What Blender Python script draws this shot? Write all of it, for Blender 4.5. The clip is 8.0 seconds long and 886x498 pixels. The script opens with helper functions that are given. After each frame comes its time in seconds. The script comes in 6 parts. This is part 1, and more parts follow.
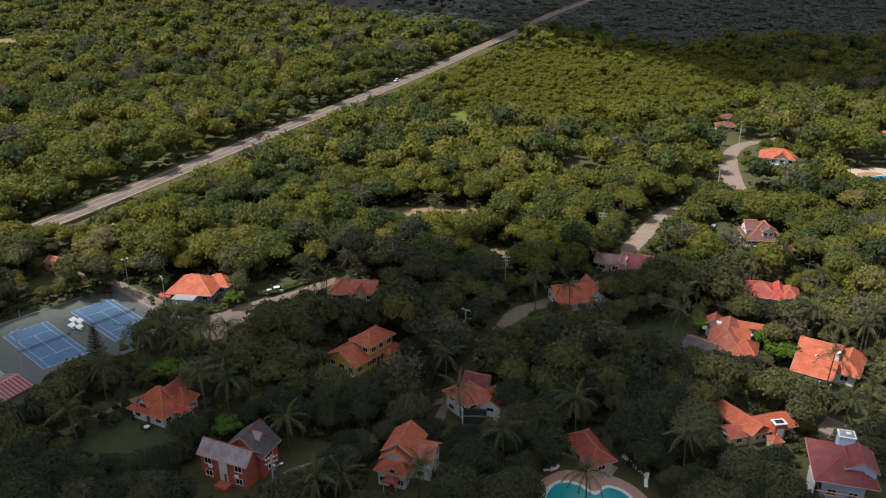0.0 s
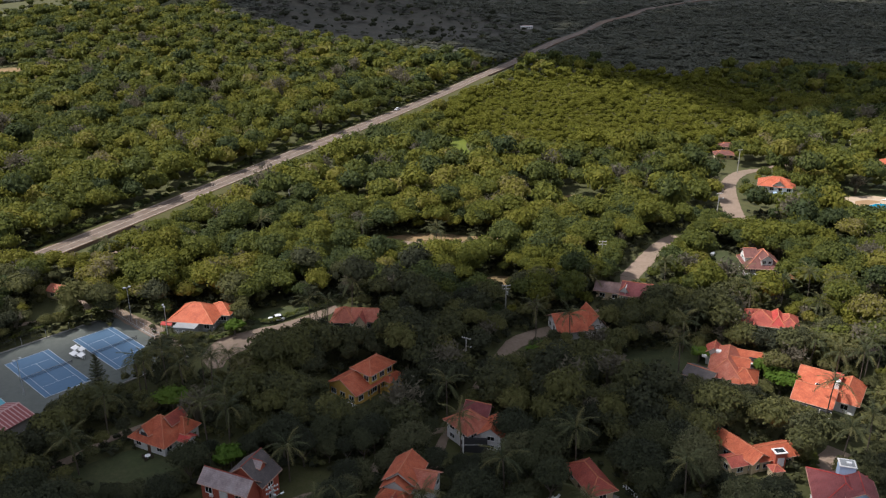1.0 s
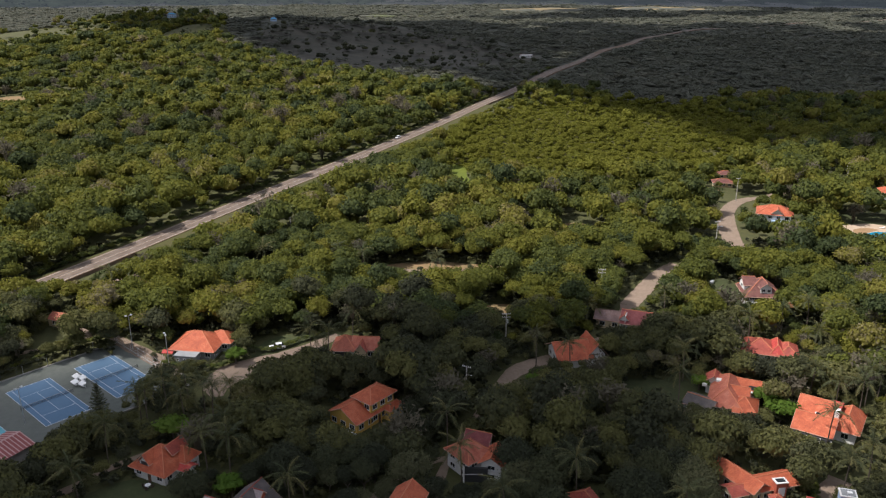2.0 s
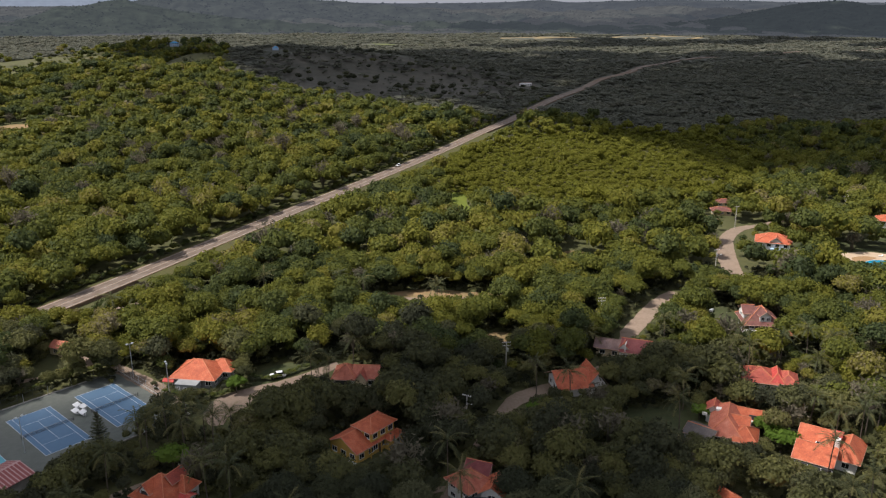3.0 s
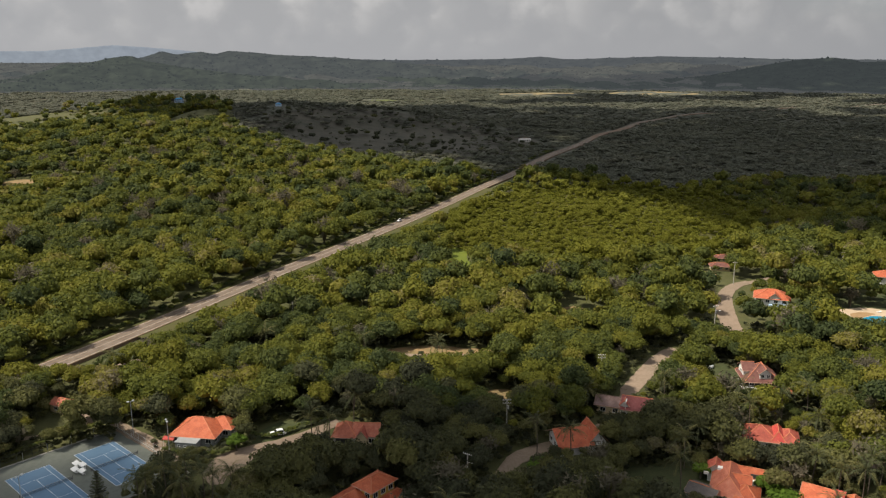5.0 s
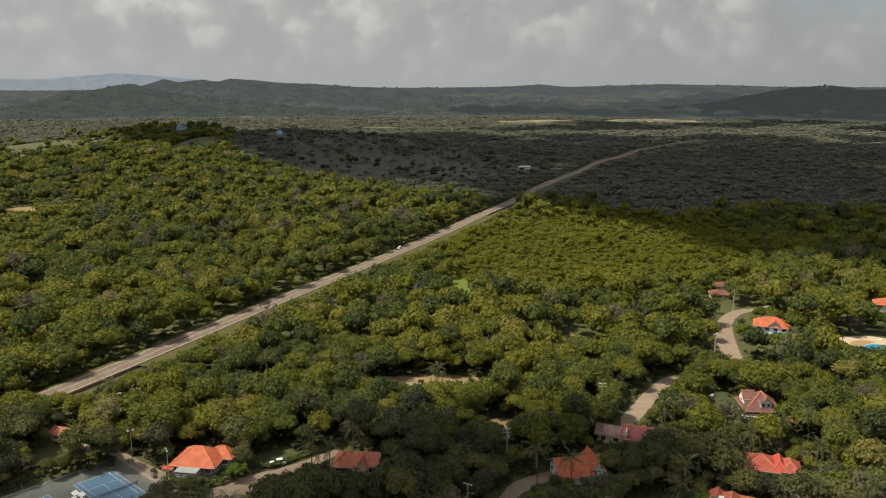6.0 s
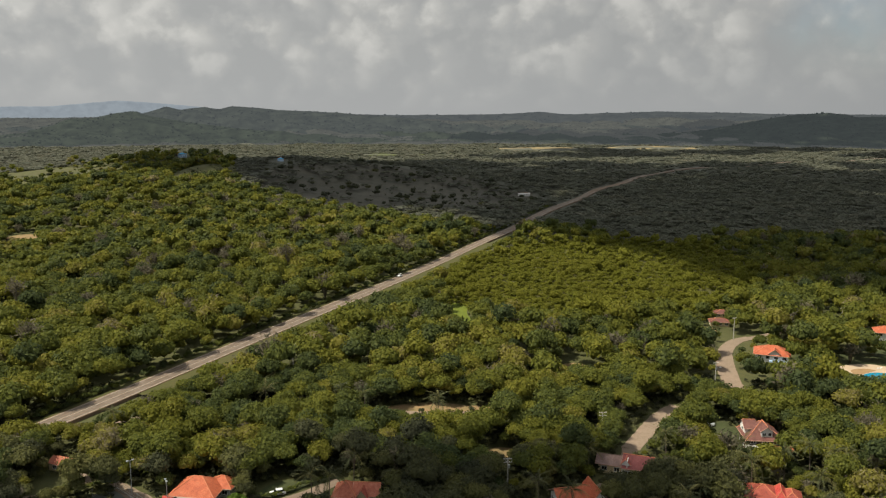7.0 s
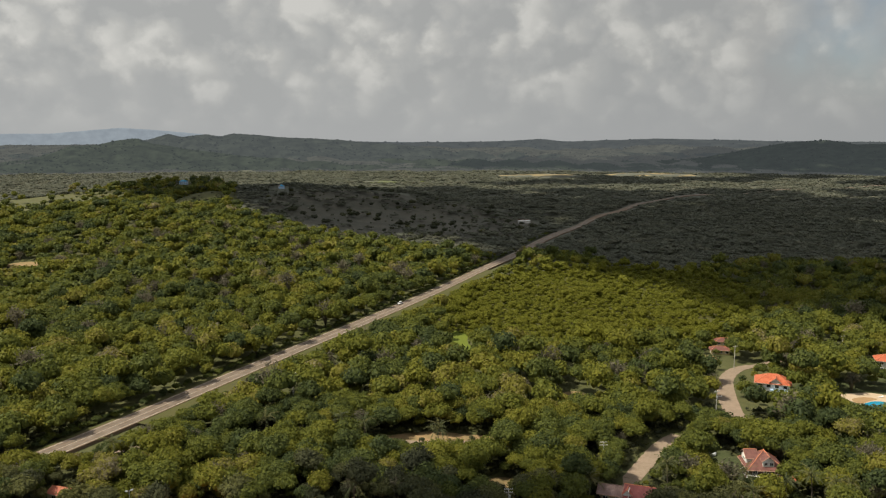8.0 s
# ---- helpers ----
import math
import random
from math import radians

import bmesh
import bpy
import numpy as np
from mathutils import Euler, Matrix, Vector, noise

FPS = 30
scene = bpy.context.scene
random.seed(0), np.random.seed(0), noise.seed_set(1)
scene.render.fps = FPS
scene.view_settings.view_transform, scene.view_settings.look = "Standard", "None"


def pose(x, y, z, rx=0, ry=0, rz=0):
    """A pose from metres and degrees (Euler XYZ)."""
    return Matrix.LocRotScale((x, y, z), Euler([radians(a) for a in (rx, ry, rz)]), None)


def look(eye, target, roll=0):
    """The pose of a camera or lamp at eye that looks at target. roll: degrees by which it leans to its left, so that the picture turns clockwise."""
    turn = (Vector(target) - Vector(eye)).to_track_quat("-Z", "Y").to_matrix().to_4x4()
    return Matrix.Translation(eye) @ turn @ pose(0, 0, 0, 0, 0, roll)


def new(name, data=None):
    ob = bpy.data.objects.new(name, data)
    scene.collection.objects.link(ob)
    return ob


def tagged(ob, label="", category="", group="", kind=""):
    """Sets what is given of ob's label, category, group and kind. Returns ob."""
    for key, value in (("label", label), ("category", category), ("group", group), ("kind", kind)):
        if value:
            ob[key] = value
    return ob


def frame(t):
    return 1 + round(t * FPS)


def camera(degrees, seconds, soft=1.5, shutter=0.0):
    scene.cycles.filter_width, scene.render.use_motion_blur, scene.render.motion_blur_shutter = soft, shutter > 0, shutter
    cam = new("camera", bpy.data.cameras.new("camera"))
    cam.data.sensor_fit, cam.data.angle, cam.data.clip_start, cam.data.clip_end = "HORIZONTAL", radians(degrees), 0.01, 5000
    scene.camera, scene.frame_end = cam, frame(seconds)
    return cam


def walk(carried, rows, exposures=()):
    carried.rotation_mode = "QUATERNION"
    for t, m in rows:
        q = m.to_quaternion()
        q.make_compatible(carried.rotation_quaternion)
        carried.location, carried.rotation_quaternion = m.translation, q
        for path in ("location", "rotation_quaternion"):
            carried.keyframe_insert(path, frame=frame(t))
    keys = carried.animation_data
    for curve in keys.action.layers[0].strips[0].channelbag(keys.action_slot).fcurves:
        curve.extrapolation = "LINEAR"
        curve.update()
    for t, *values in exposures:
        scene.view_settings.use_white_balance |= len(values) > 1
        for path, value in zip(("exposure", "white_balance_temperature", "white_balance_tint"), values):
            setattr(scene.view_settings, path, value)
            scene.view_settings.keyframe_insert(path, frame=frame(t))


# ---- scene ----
cam = camera(57.78, 8.0, soft=1.25)
# seconds, place, turn: a drone that tilts its camera up while it climbs and backs off
PATH = [
    (0.0, 0.27, 3.65, 99.33, 67.231, 0.020, -0.046),
    (0.5, 0.23, 3.13, 99.85, 68.166, 0.027, -0.035),
    (1.0, 0.19, 2.61, 100.38, 69.103, 0.028, -0.025),
    (1.5, 0.15, 2.09, 100.90, 70.040, 0.023, -0.016),
    (3.0, 0.04, 0.52, 102.48, 72.852, -0.004, 0.004),
    (3.5, 0.00, 0.00, 103.00, 73.789, -0.013, 0.008),
    (4.0, -0.04, -0.52, 103.52, 74.725, -0.021, 0.011),
    (4.5, -0.08, -1.04, 104.05, 75.661, -0.026, 0.012),
    (6.0, -0.19, -2.61, 105.62, 78.467, -0.030, 0.015),
    (6.5, -0.23, -3.13, 106.15, 79.403, -0.028, 0.017),
    (7.0, -0.27, -3.65, 106.67, 80.340, -0.026, 0.020),
    (7.5, -0.31, -4.17, 107.20, 81.278, -0.025, 0.025),
    (8.0, -0.35, -4.69, 107.72, 82.218, -0.026, 0.034),
]
walk(cam, [(t, pose(x, y, z, rx, ry, rz)) for t, x, y, z, rx, ry, rz in PATH], exposures=[(0.0, 0.34, 5700, 17), (1.5, 0.34, 5750, 18), (3.0, 0.34, 5950, 18), (4.5, 0.34, 6350, 14), (6.5, 0.33, 6550, 8), (8.0, 0.33, 6550, 8)])

# ---- light ----
SUN_HIGH, SUN_TURN = 58.0, 188.0          # degrees above the ground; degrees from +x towards +y
sun_way = Vector((math.cos(radians(SUN_TURN)) * math.cos(radians(SUN_HIGH)), math.sin(radians(SUN_TURN)) * math.cos(radians(SUN_HIGH)), math.sin(radians(SUN_HIGH))))
sun = new("sun", bpy.data.lights.new("sun", "SUN"))
sun.data.energy, sun.data.angle, sun.data.color = 5.0, radians(0.53), (1.0, 0.92, 0.76)
sun.matrix_world = look(sun_way * 4000, (0, 0, 0))


def nodes_of(tree):
    tree.nodes.clear()

    def add(kind, **values):
        n = tree.nodes.new(kind)
        for key, value in values.items():
            if key in n.inputs:
                n.inputs[key].default_value = value
        return n
    return add, tree.links.new


def ramp(add, stops):
    n = add("ShaderNodeValToRGB")
    e = n.color_ramp.elements
    while len(e) < len(stops):
        e.new(0.5)
    for el, (p, c) in zip(e, stops):
        el.position = p
        el.color = (*c, 1) if len(c) == 3 else c
    return n


def sky_world():
    world = bpy.data.worlds.new("sky")
    scene.world = world
    world.use_nodes = True
    add, link = nodes_of(world.node_tree)
    sky = add("ShaderNodeTexSky")
    sky.sky_type, sky.sun_disc = "NISHITA", False
    sky.sun_elevation, sky.sun_rotation = radians(SUN_HIGH), radians(90 - SUN_TURN)
    dim = add("ShaderNodeMix"); dim.data_type, dim.blend_type = "RGBA", "MULTIPLY"
    dim.inputs[0].default_value = 1.0
    dim.inputs[7].default_value = (0.1, 0.1, 0.1, 1)
    link(sky.outputs[0], dim.inputs[6])
    co = add("ShaderNodeTexCoord")
    xyz = add("ShaderNodeSeparateXYZ"); link(co.outputs["Generated"], xyz.inputs[0])
    up = add("ShaderNodeMath"); up.operation = "MAXIMUM"; up.inputs[1].default_value = 0.0
    link(xyz.outputs[2], up.inputs[0])
    layer = add("ShaderNodeMapping"); layer.inputs["Scale"].default_value = (1.0, 1.0, 1.15); link(co.outputs["Generated"], layer.inputs[0])
    shape = add("ShaderNodeTexNoise", Scale=16.0, Detail=8.0, Roughness=0.5, Distortion=0.0); link(layer.outputs[0], shape.inputs["Vector"])
    body = add("ShaderNodeTexNoise", Scale=3.3, Detail=4.0, Roughness=0.5); link(layer.outputs[0], body.inputs["Vector"])
    cover = ramp(add, [(0.30, (0, 0, 0)), (0.37, (1, 1, 1))]); link(body.outputs[0], cover.inputs[0])
    warp = add("ShaderNodeMix"); warp.data_type = "RGBA"; warp.inputs[0].default_value = 0.11
    link(layer.outputs[0], warp.inputs[6]); link(shape.outputs["Color"], warp.inputs[7])
    puff = add("ShaderNodeTexVoronoi", Scale=25.0); puff.feature = "SMOOTH_F1"; puff.inputs["Smoothness"].default_value = 0.35; link(warp.outputs[2], puff.inputs["Vector"])
    heap = add("ShaderNodeMath"); heap.operation = "MULTIPLY_ADD"; heap.inputs[1].default_value = -0.42; link(puff.outputs["Distance"], heap.inputs[0]); link(shape.outputs[0], heap.inputs[2])
    heap2 = add("ShaderNodeMath"); heap2.operation = "ADD"; heap2.inputs[1].default_value = 0.165; link(heap.outputs[0], heap2.inputs[0])
    grey = ramp(add, [(0.33, (0.372, 0.376, 0.376)), (0.44, (0.412, 0.414, 0.410)), (0.50, (0.44, 0.438, 0.428)), (0.57, (0.50, 0.496, 0.48)), (0.68, (0.58, 0.57, 0.548))]); link(heap2.outputs[0], grey.inputs[0])
    toward = add("ShaderNodeVectorMath"); toward.operation = "DOT_PRODUCT"; toward.inputs[1].default_value = (0.451, 0.884, 0.122)
    link(co.outputs["Generated"], toward.inputs[0])
    ragged = add("ShaderNodeMath"); ragged.operation = "MULTIPLY_ADD"; ragged.inputs[1].default_value = -0.012; link(shape.outputs[0], ragged.inputs[0]); link(toward.outputs["Value"], ragged.inputs[2])
    rift = ramp(add, [(0.9912, (1, 1, 1)), (0.9945, (0.45, 0.45, 0.45))]); link(ragged.outputs[0], rift.inputs[0])          # a break in the clouds
    whole = add("ShaderNodeMath"); whole.operation = "MULTIPLY"; link(cover.outputs[0], whole.inputs[0]); link(rift.outputs[0], whole.inputs[1])
    mix = add("ShaderNodeMix"); mix.data_type = "RGBA"
    link(whole.outputs[0], mix.inputs[0]); link(dim.outputs[2], mix.inputs[6]); link(grey.outputs[0], mix.inputs[7])
    low = ramp(add, [(0.0, (1, 1, 1)), (0.09, (0, 0, 0))]); link(up.outputs[0], low.inputs[0])
    haze = add("ShaderNodeMix"); haze.data_type = "RGBA"; haze.inputs[7].default_value = (0.38, 0.385, 0.39, 1)
    link(low.outputs[0], haze.inputs[0]); link(mix.outputs[2], haze.inputs[6])
    rise = ramp(add, [(0.17, (1, 1, 1)), (0.9, (1.72, 1.76, 1.84))]); link(up.outputs[0], rise.inputs[0])     # an overcast sky is brightest overhead
    bright = add("ShaderNodeMix"); bright.data_type, bright.blend_type = "RGBA", "MULTIPLY"; bright.inputs[0].default_value = 1.0
    link(haze.outputs[2], bright.inputs[6]); link(rise.outputs[0], bright.inputs[7])
    side = ramp(add, [(0.0, (1.03, 1.03, 1.03)), (0.5, (0.98, 0.98, 0.98)), (1.0, (0.84, 0.845, 0.85))])     # brighter on the sun's side
    span = add("ShaderNodeMath"); span.operation = "MULTIPLY_ADD"; span.inputs[1].default_value, span.inputs[2].default_value = 1.0, 0.5
    link(xyz.outputs[0], span.inputs[0]); link(span.outputs[0], side.inputs[0])
    sunward = add("ShaderNodeMix"); sunward.data_type, sunward.blend_type = "RGBA", "MULTIPLY"; sunward.inputs[0].default_value = 1.0
    link(bright.outputs[2], sunward.inputs[6]); link(side.outputs[0], sunward.inputs[7])
    back = add("ShaderNodeBackground", Strength=0.82); link(sunward.outputs[2], back.inputs[0])
    link(back.outputs[0], add("ShaderNodeOutputWorld").inputs[0])


sky_world()

# ---- materials ----


def material(name, colour, rough=0.8, grain=(), bump=0.0, bump_scale=5.0, metal=0.0, spread=0.0, coat=0.0):
    """Plain stuff: base colour with noise at the scales in grain: (per metre, other colour, amount)."""
    m = bpy.data.materials.new(name); m.use_nodes = True
    add, link = nodes_of(m.node_tree)
    bsdf = add("ShaderNodeBsdfPrincipled", Roughness=rough, Metallic=metal)
    bsdf.inputs["Specular IOR Level"].default_value = 0.3
    co = add("ShaderNodeNewGeometry")
    rgb = add("ShaderNodeRGB"); rgb.outputs[0].default_value = (*colour, 1)
    out = rgb.outputs[0]
    for per_metre, other, amount in grain:
        n = add("ShaderNodeTexNoise", Scale=per_metre, Detail=5.0, Roughness=0.6); link(co.outputs["Position"], n.inputs["Vector"])
        r = ramp(add, [(0.38, (0, 0, 0)), (0.64, (amount,) * 3)]); link(n.outputs[0], r.inputs[0])
        mix = add("ShaderNodeMix"); mix.data_type = "RGBA"; mix.inputs[7].default_value = (*other, 1)
        link(r.outputs[0], mix.inputs[0]); link(out, mix.inputs[6]); out = mix.outputs[2]
    if spread:
        info = add("ShaderNodeObjectInfo")
        hsv = add("ShaderNodeHueSaturation")
        mr = add("ShaderNodeMapRange"); mr.inputs[3].default_value, mr.inputs[4].default_value = 1 - spread, 1 + spread
        link(info.outputs["Random"], mr.inputs[0]); link(mr.outputs[0], hsv.inputs["Value"]); link(out, hsv.inputs["Color"]); out = hsv.outputs[0]
    link(out, bsdf.inputs["Base Color"])
    if bump:
        n = add("ShaderNodeTexNoise", Scale=bump_scale, Detail=4.0); link(co.outputs["Position"], n.inputs["Vector"])
        b = add("ShaderNodeBump", Strength=bump, Distance=0.3 / bump_scale); link(n.outputs[0], b.inputs["Height"]); link(b.outputs[0], bsdf.inputs["Normal"])
    link(bsdf.outputs[0], add("ShaderNodeOutputMaterial").inputs[0])
    return m


def foliage(name, stops, by_object, rough=0.55, fine=2.2):
    """Leaves: the colour goes by tree (attribute tone, or the object's random number) and by patches within the crown."""
    m = bpy.data.materials.new(name); m.use_nodes = True
    add, link = nodes_of(m.node_tree)
    co = add("ShaderNodeNewGeometry")
    if by_object:
        narrow = add("ShaderNodeMath"); narrow.operation = "MULTIPLY"; narrow.inputs[1].default_value = 0.6
        link(add("ShaderNodeObjectInfo").outputs["Random"], narrow.inputs[0]); src = narrow.outputs[0]
    else:
        at = add("ShaderNodeAttribute"); at.attribute_name = "tone"; src = at.outputs["Fac"]
    n = add("ShaderNodeTexNoise", Scale=fine, Detail=3.0); link(co.outputs["Position"], n.inputs["Vector"])
    shift = add("ShaderNodeMath"); shift.operation = "MULTIPLY_ADD"; shift.inputs[1].default_value, shift.inputs[2].default_value = 0.22, -0.11
    link(n.outputs[0], shift.inputs[0])
    isl = add("ShaderNodeMath"); isl.operation = "MULTIPLY_ADD"; isl.inputs[1].default_value, isl.inputs[2].default_value = 0.24, -0.12
    link(co.outputs["Random Per Island"], isl.inputs[0])
    s1 = add("ShaderNodeMath"); s1.operation = "ADD"; link(src, s1.inputs[0]); link(shift.outputs[0], s1.inputs[1])
    s2 = add("ShaderNodeMath"); s2.operation = "ADD"; link(s1.outputs[0], s2.inputs[0]); link(isl.outputs[0], s2.inputs[1])
    r = ramp(add, stops); link(s2.outputs[0], r.inputs[0])
    sprig = add("ShaderNodeTexNoise", Scale=fine * 1.7, Detail=2.0); link(co.outputs["Position"], sprig.inputs["Vector"])
    # fine noise darkens the colour like shade in gaps between sprigs
    gap_shade = ramp(add, [(0.36, (0.86, 0.86, 0.86)), (0.56, (1.04, 1.04, 1.04))]); link(sprig.outputs[0], gap_shade.inputs[0])
    tint = add("ShaderNodeMix"); tint.data_type, tint.blend_type = "RGBA", "MULTIPLY"; tint.inputs[0].default_value = 1.0
    link(r.outputs[0], tint.inputs[6]); link(gap_shade.outputs[0], tint.inputs[7])
    bsdf = add("ShaderNodeBsdfPrincipled", Roughness=rough); bsdf.inputs["Specular IOR Level"].default_value = 0.06
    link(tint.outputs[2], bsdf.inputs["Base Color"])
    tl = add("ShaderNodeBsdfTranslucent"); link(tint.outputs[2], tl.inputs[0])
    mix = add("ShaderNodeMixShader"); mix.inputs[0].default_value = 0.38
    link(bsdf.outputs[0], mix.inputs[1]); link(tl.outputs[0], mix.inputs[2])
    link(mix.outputs[0], add("ShaderNodeOutputMaterial").inputs[0])
    return m


def roof_tiles(name, colour, dark, pale):
    """Barrel tiles from the roof's own uv (metres along the eave and up the slope), weathered in patches."""
    m = bpy.data.materials.new(name); m.use_nodes = True
    add, link = nodes_of(m.node_tree)
    uv = add("ShaderNodeUVMap"); co = add("ShaderNodeNewGeometry")
    rows = add("ShaderNodeTexBrick", Scale=1.0); rows.offset = 0.0
    rows.inputs["Color1"].default_value, rows.inputs["Color2"].default_value, rows.inputs["Mortar"].default_value = (0.62, 0.62, 0.62, 1), (1, 1, 1, 1), (0.42, 0.42, 0.42, 1)
    rows.inputs["Mortar Size"].default_value, rows.inputs["Brick Width"].default_value, rows.inputs["Row Height"].default_value = 0.035, 0.24, 0.36
    link(uv.outputs[0], rows.inputs["Vector"])
    n = add("ShaderNodeTexNoise", Scale=0.55, Detail=6.0, Roughness=0.65); link(co.outputs["Position"], n.inputs["Vector"])
    r = ramp(add, [(0.32, dark), (0.5, colour), (0.7, pale)]); link(n.outputs[0], r.inputs[0])
    mul = add("ShaderNodeMix"); mul.data_type, mul.blend_type = "RGBA", "MULTIPLY"; mul.inputs[0].default_value = 0.55
    link(r.outputs[0], mul.inputs[6]); link(rows.outputs[0], mul.inputs[7])
    bsdf = add("ShaderNodeBsdfPrincipled", Roughness=0.75); link(mul.outputs[2], bsdf.inputs["Base Color"])
    wave = add("ShaderNodeTexWave", Scale=1.3, Distortion=0.0); link(uv.outputs[0], wave.inputs["Vector"])
    b = add("ShaderNodeBump", Strength=0.6, Distance=0.06); link(wave.outputs[1], b.inputs["Height"]); link(b.outputs[0], bsdf.inputs["Normal"])
    link(bsdf.outputs[0], add("ShaderNodeOutputMaterial").inputs[0])
    return m


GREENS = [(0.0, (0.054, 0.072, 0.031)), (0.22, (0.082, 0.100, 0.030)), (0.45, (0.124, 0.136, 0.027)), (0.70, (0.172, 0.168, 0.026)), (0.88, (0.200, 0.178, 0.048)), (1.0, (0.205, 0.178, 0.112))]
# greyed and lightened: distance haze put into the leaf colour
HAZE_GREYS = [(0.0, (0.100, 0.107, 0.082)), (0.35, (0.116, 0.122, 0.091)), (0.7, (0.134, 0.136, 0.100)), (1.0, (0.158, 0.152, 0.114))]
# leaf colours darkened and greyed to put the cloud shade into them
SHADED_GREENS = [(0.0, (0.046, 0.051, 0.031)), (0.22, (0.068, 0.073, 0.040)), (0.45, (0.100, 0.104, 0.044)), (0.66, (0.138, 0.138, 0.046)), (0.85, (0.165, 0.152, 0.060)), (1.0, (0.180, 0.158, 0.105))]
M = dict(
    ground=material("undergrowth and soil", (0.056, 0.062, 0.017), 0.95, [(0.02, (0.072, 0.072, 0.022), 0.9), (0.25, (0.042, 0.050, 0.014), 0.8), (1.5, (0.10, 0.085, 0.05), 0.3)], 0.5, 1.5),
    scrubland=material("dry scrubland soil", (0.074, 0.077, 0.058), 0.95, [(0.01, (0.058, 0.063, 0.048), 0.9), (0.004, (0.095, 0.090, 0.062), 0.5), (0.08, (0.082, 0.084, 0.064), 0.7)], 0.4, 0.5),
    scrub_ground=material("olive brush and grass", (0.082, 0.084, 0.015), 0.95, [(0.03, (0.080, 0.070, 0.016), 0.8), (0.4, (0.052, 0.056, 0.012), 0.7), (2.0, (0.085, 0.08, 0.02), 0.4)], 0.8, 0.9),
    dry=material("dry grey grass on the slope", (0.048, 0.048, 0.036), 0.95, [(0.012, (0.032, 0.035, 0.025), 0.9), (0.05, (0.034, 0.037, 0.027), 0.8), (0.1, (0.076, 0.070, 0.053), 0.7), (0.03, (0.088, 0.078, 0.058), 0.5)], 0.4, 0.8),
    pasture=material("yellow-green hill pasture", (0.072, 0.080, 0.024), 0.95, [(0.012, (0.050, 0.058, 0.020), 0.9), (0.03, (0.088, 0.078, 0.034), 0.6), (0.1, (0.080, 0.078, 0.030), 0.7)], 0.4, 0.8),
    # near-tree colours are set dark too, as if shaded
    leaf=foliage("leaves of the near trees, toned for shade", [(0.0, (0.042, 0.048, 0.031)), (0.22, (0.062, 0.070, 0.039)), (0.45, (0.090, 0.097, 0.046)), (0.62, (0.118, 0.120, 0.066)), (0.8, (0.15, 0.152, 0.058))], True),
    hazy_leaf=foliage("thin dry leaves, greyed and paled as by haze", HAZE_GREYS, False, fine=0.5),
    olive_leaf=foliage("small olive leaves of the scrub", [(0.0, (0.118, 0.130, 0.018)), (0.6, (0.152, 0.155, 0.022)), (1.0, (0.176, 0.166, 0.030))], False, fine=0.6),
    shaded_leaf=foliage("leaves of the estate woods, darkened as in shade", SHADED_GREENS, False, fine=1.6),
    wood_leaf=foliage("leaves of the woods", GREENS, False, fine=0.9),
    twig=foliage("grey bare twigs", [(0.0, (0.11, 0.10, 0.07)), (0.5, (0.15, 0.135, 0.095)), (1.0, (0.19, 0.165, 0.115))], False, fine=0.8),
    lime=foliage("fresh green leaves", [(0.0, (0.075, 0.14, 0.018)), (1.0, (0.13, 0.18, 0.03))], True),
    palm=foliage("palm fronds", [(0.0, (0.066, 0.078, 0.040)), (0.3, (0.100, 0.108, 0.048)), (0.6, (0.165, 0.152, 0.062))], True, rough=0.4),
    bark=material("bark", (0.13, 0.105, 0.08), 0.9, [(4.0, (0.06, 0.05, 0.04), 0.7)], 0.5, 12),
    asphalt=material("worn asphalt, tan with dust", (0.150, 0.100, 0.067), 0.9, [(0.05, (0.118, 0.082, 0.058), 0.6), (1.2, (0.17, 0.12, 0.085), 0.5)], 0.2, 20),
    lane=material("polished wheel tracks", (0.105, 0.082, 0.064), 0.85, [(0.4, (0.2, 0.17, 0.145), 0.6)], 0.1, 20),
    line=material("faded road paint", (0.34, 0.30, 0.25), 0.8, [(0.8, (0.3, 0.27, 0.23), 0.8)]),
    verge=material("mown roadside grass", (0.058, 0.058, 0.015), 0.95, [(0.08, (0.075, 0.066, 0.02), 0.8), (1.0, (0.045, 0.05, 0.014), 0.6)], 0.4, 3),
    dirt=material("pale dirt road", (0.235, 0.172, 0.125), 0.95, [(0.06, (0.16, 0.125, 0.085), 0.7), (0.3, (0.165, 0.122, 0.086), 0.8), (1.2, (0.28, 0.215, 0.165), 0.5)], 0.4, 2),
    sand=material("ochre bare soil", (0.27, 0.165, 0.085), 0.95, [(0.2, (0.16, 0.115, 0.055), 0.9), (0.9, (0.16, 0.15, 0.06), 0.5)], 0.4, 2),
    lawn=material("rough lawn", (0.052, 0.064, 0.022), 0.95, [(0.12, (0.075, 0.072, 0.032), 0.8), (0.35, (0.036, 0.044, 0.017), 0.7), (1.3, (0.034, 0.046, 0.016), 0.6)], 0.4, 5),
    straw=material("dry straw field", (0.22, 0.165, 0.075), 0.95, [(0.01, (0.13, 0.11, 0.06), 0.9), (0.1, (0.26, 0.2, 0.1), 0.5)]),
    meadow=material("bright meadow grass", (0.105, 0.128, 0.012), 0.95, [(0.1, (0.085, 0.11, 0.012), 0.8)], 0.3, 2),
)

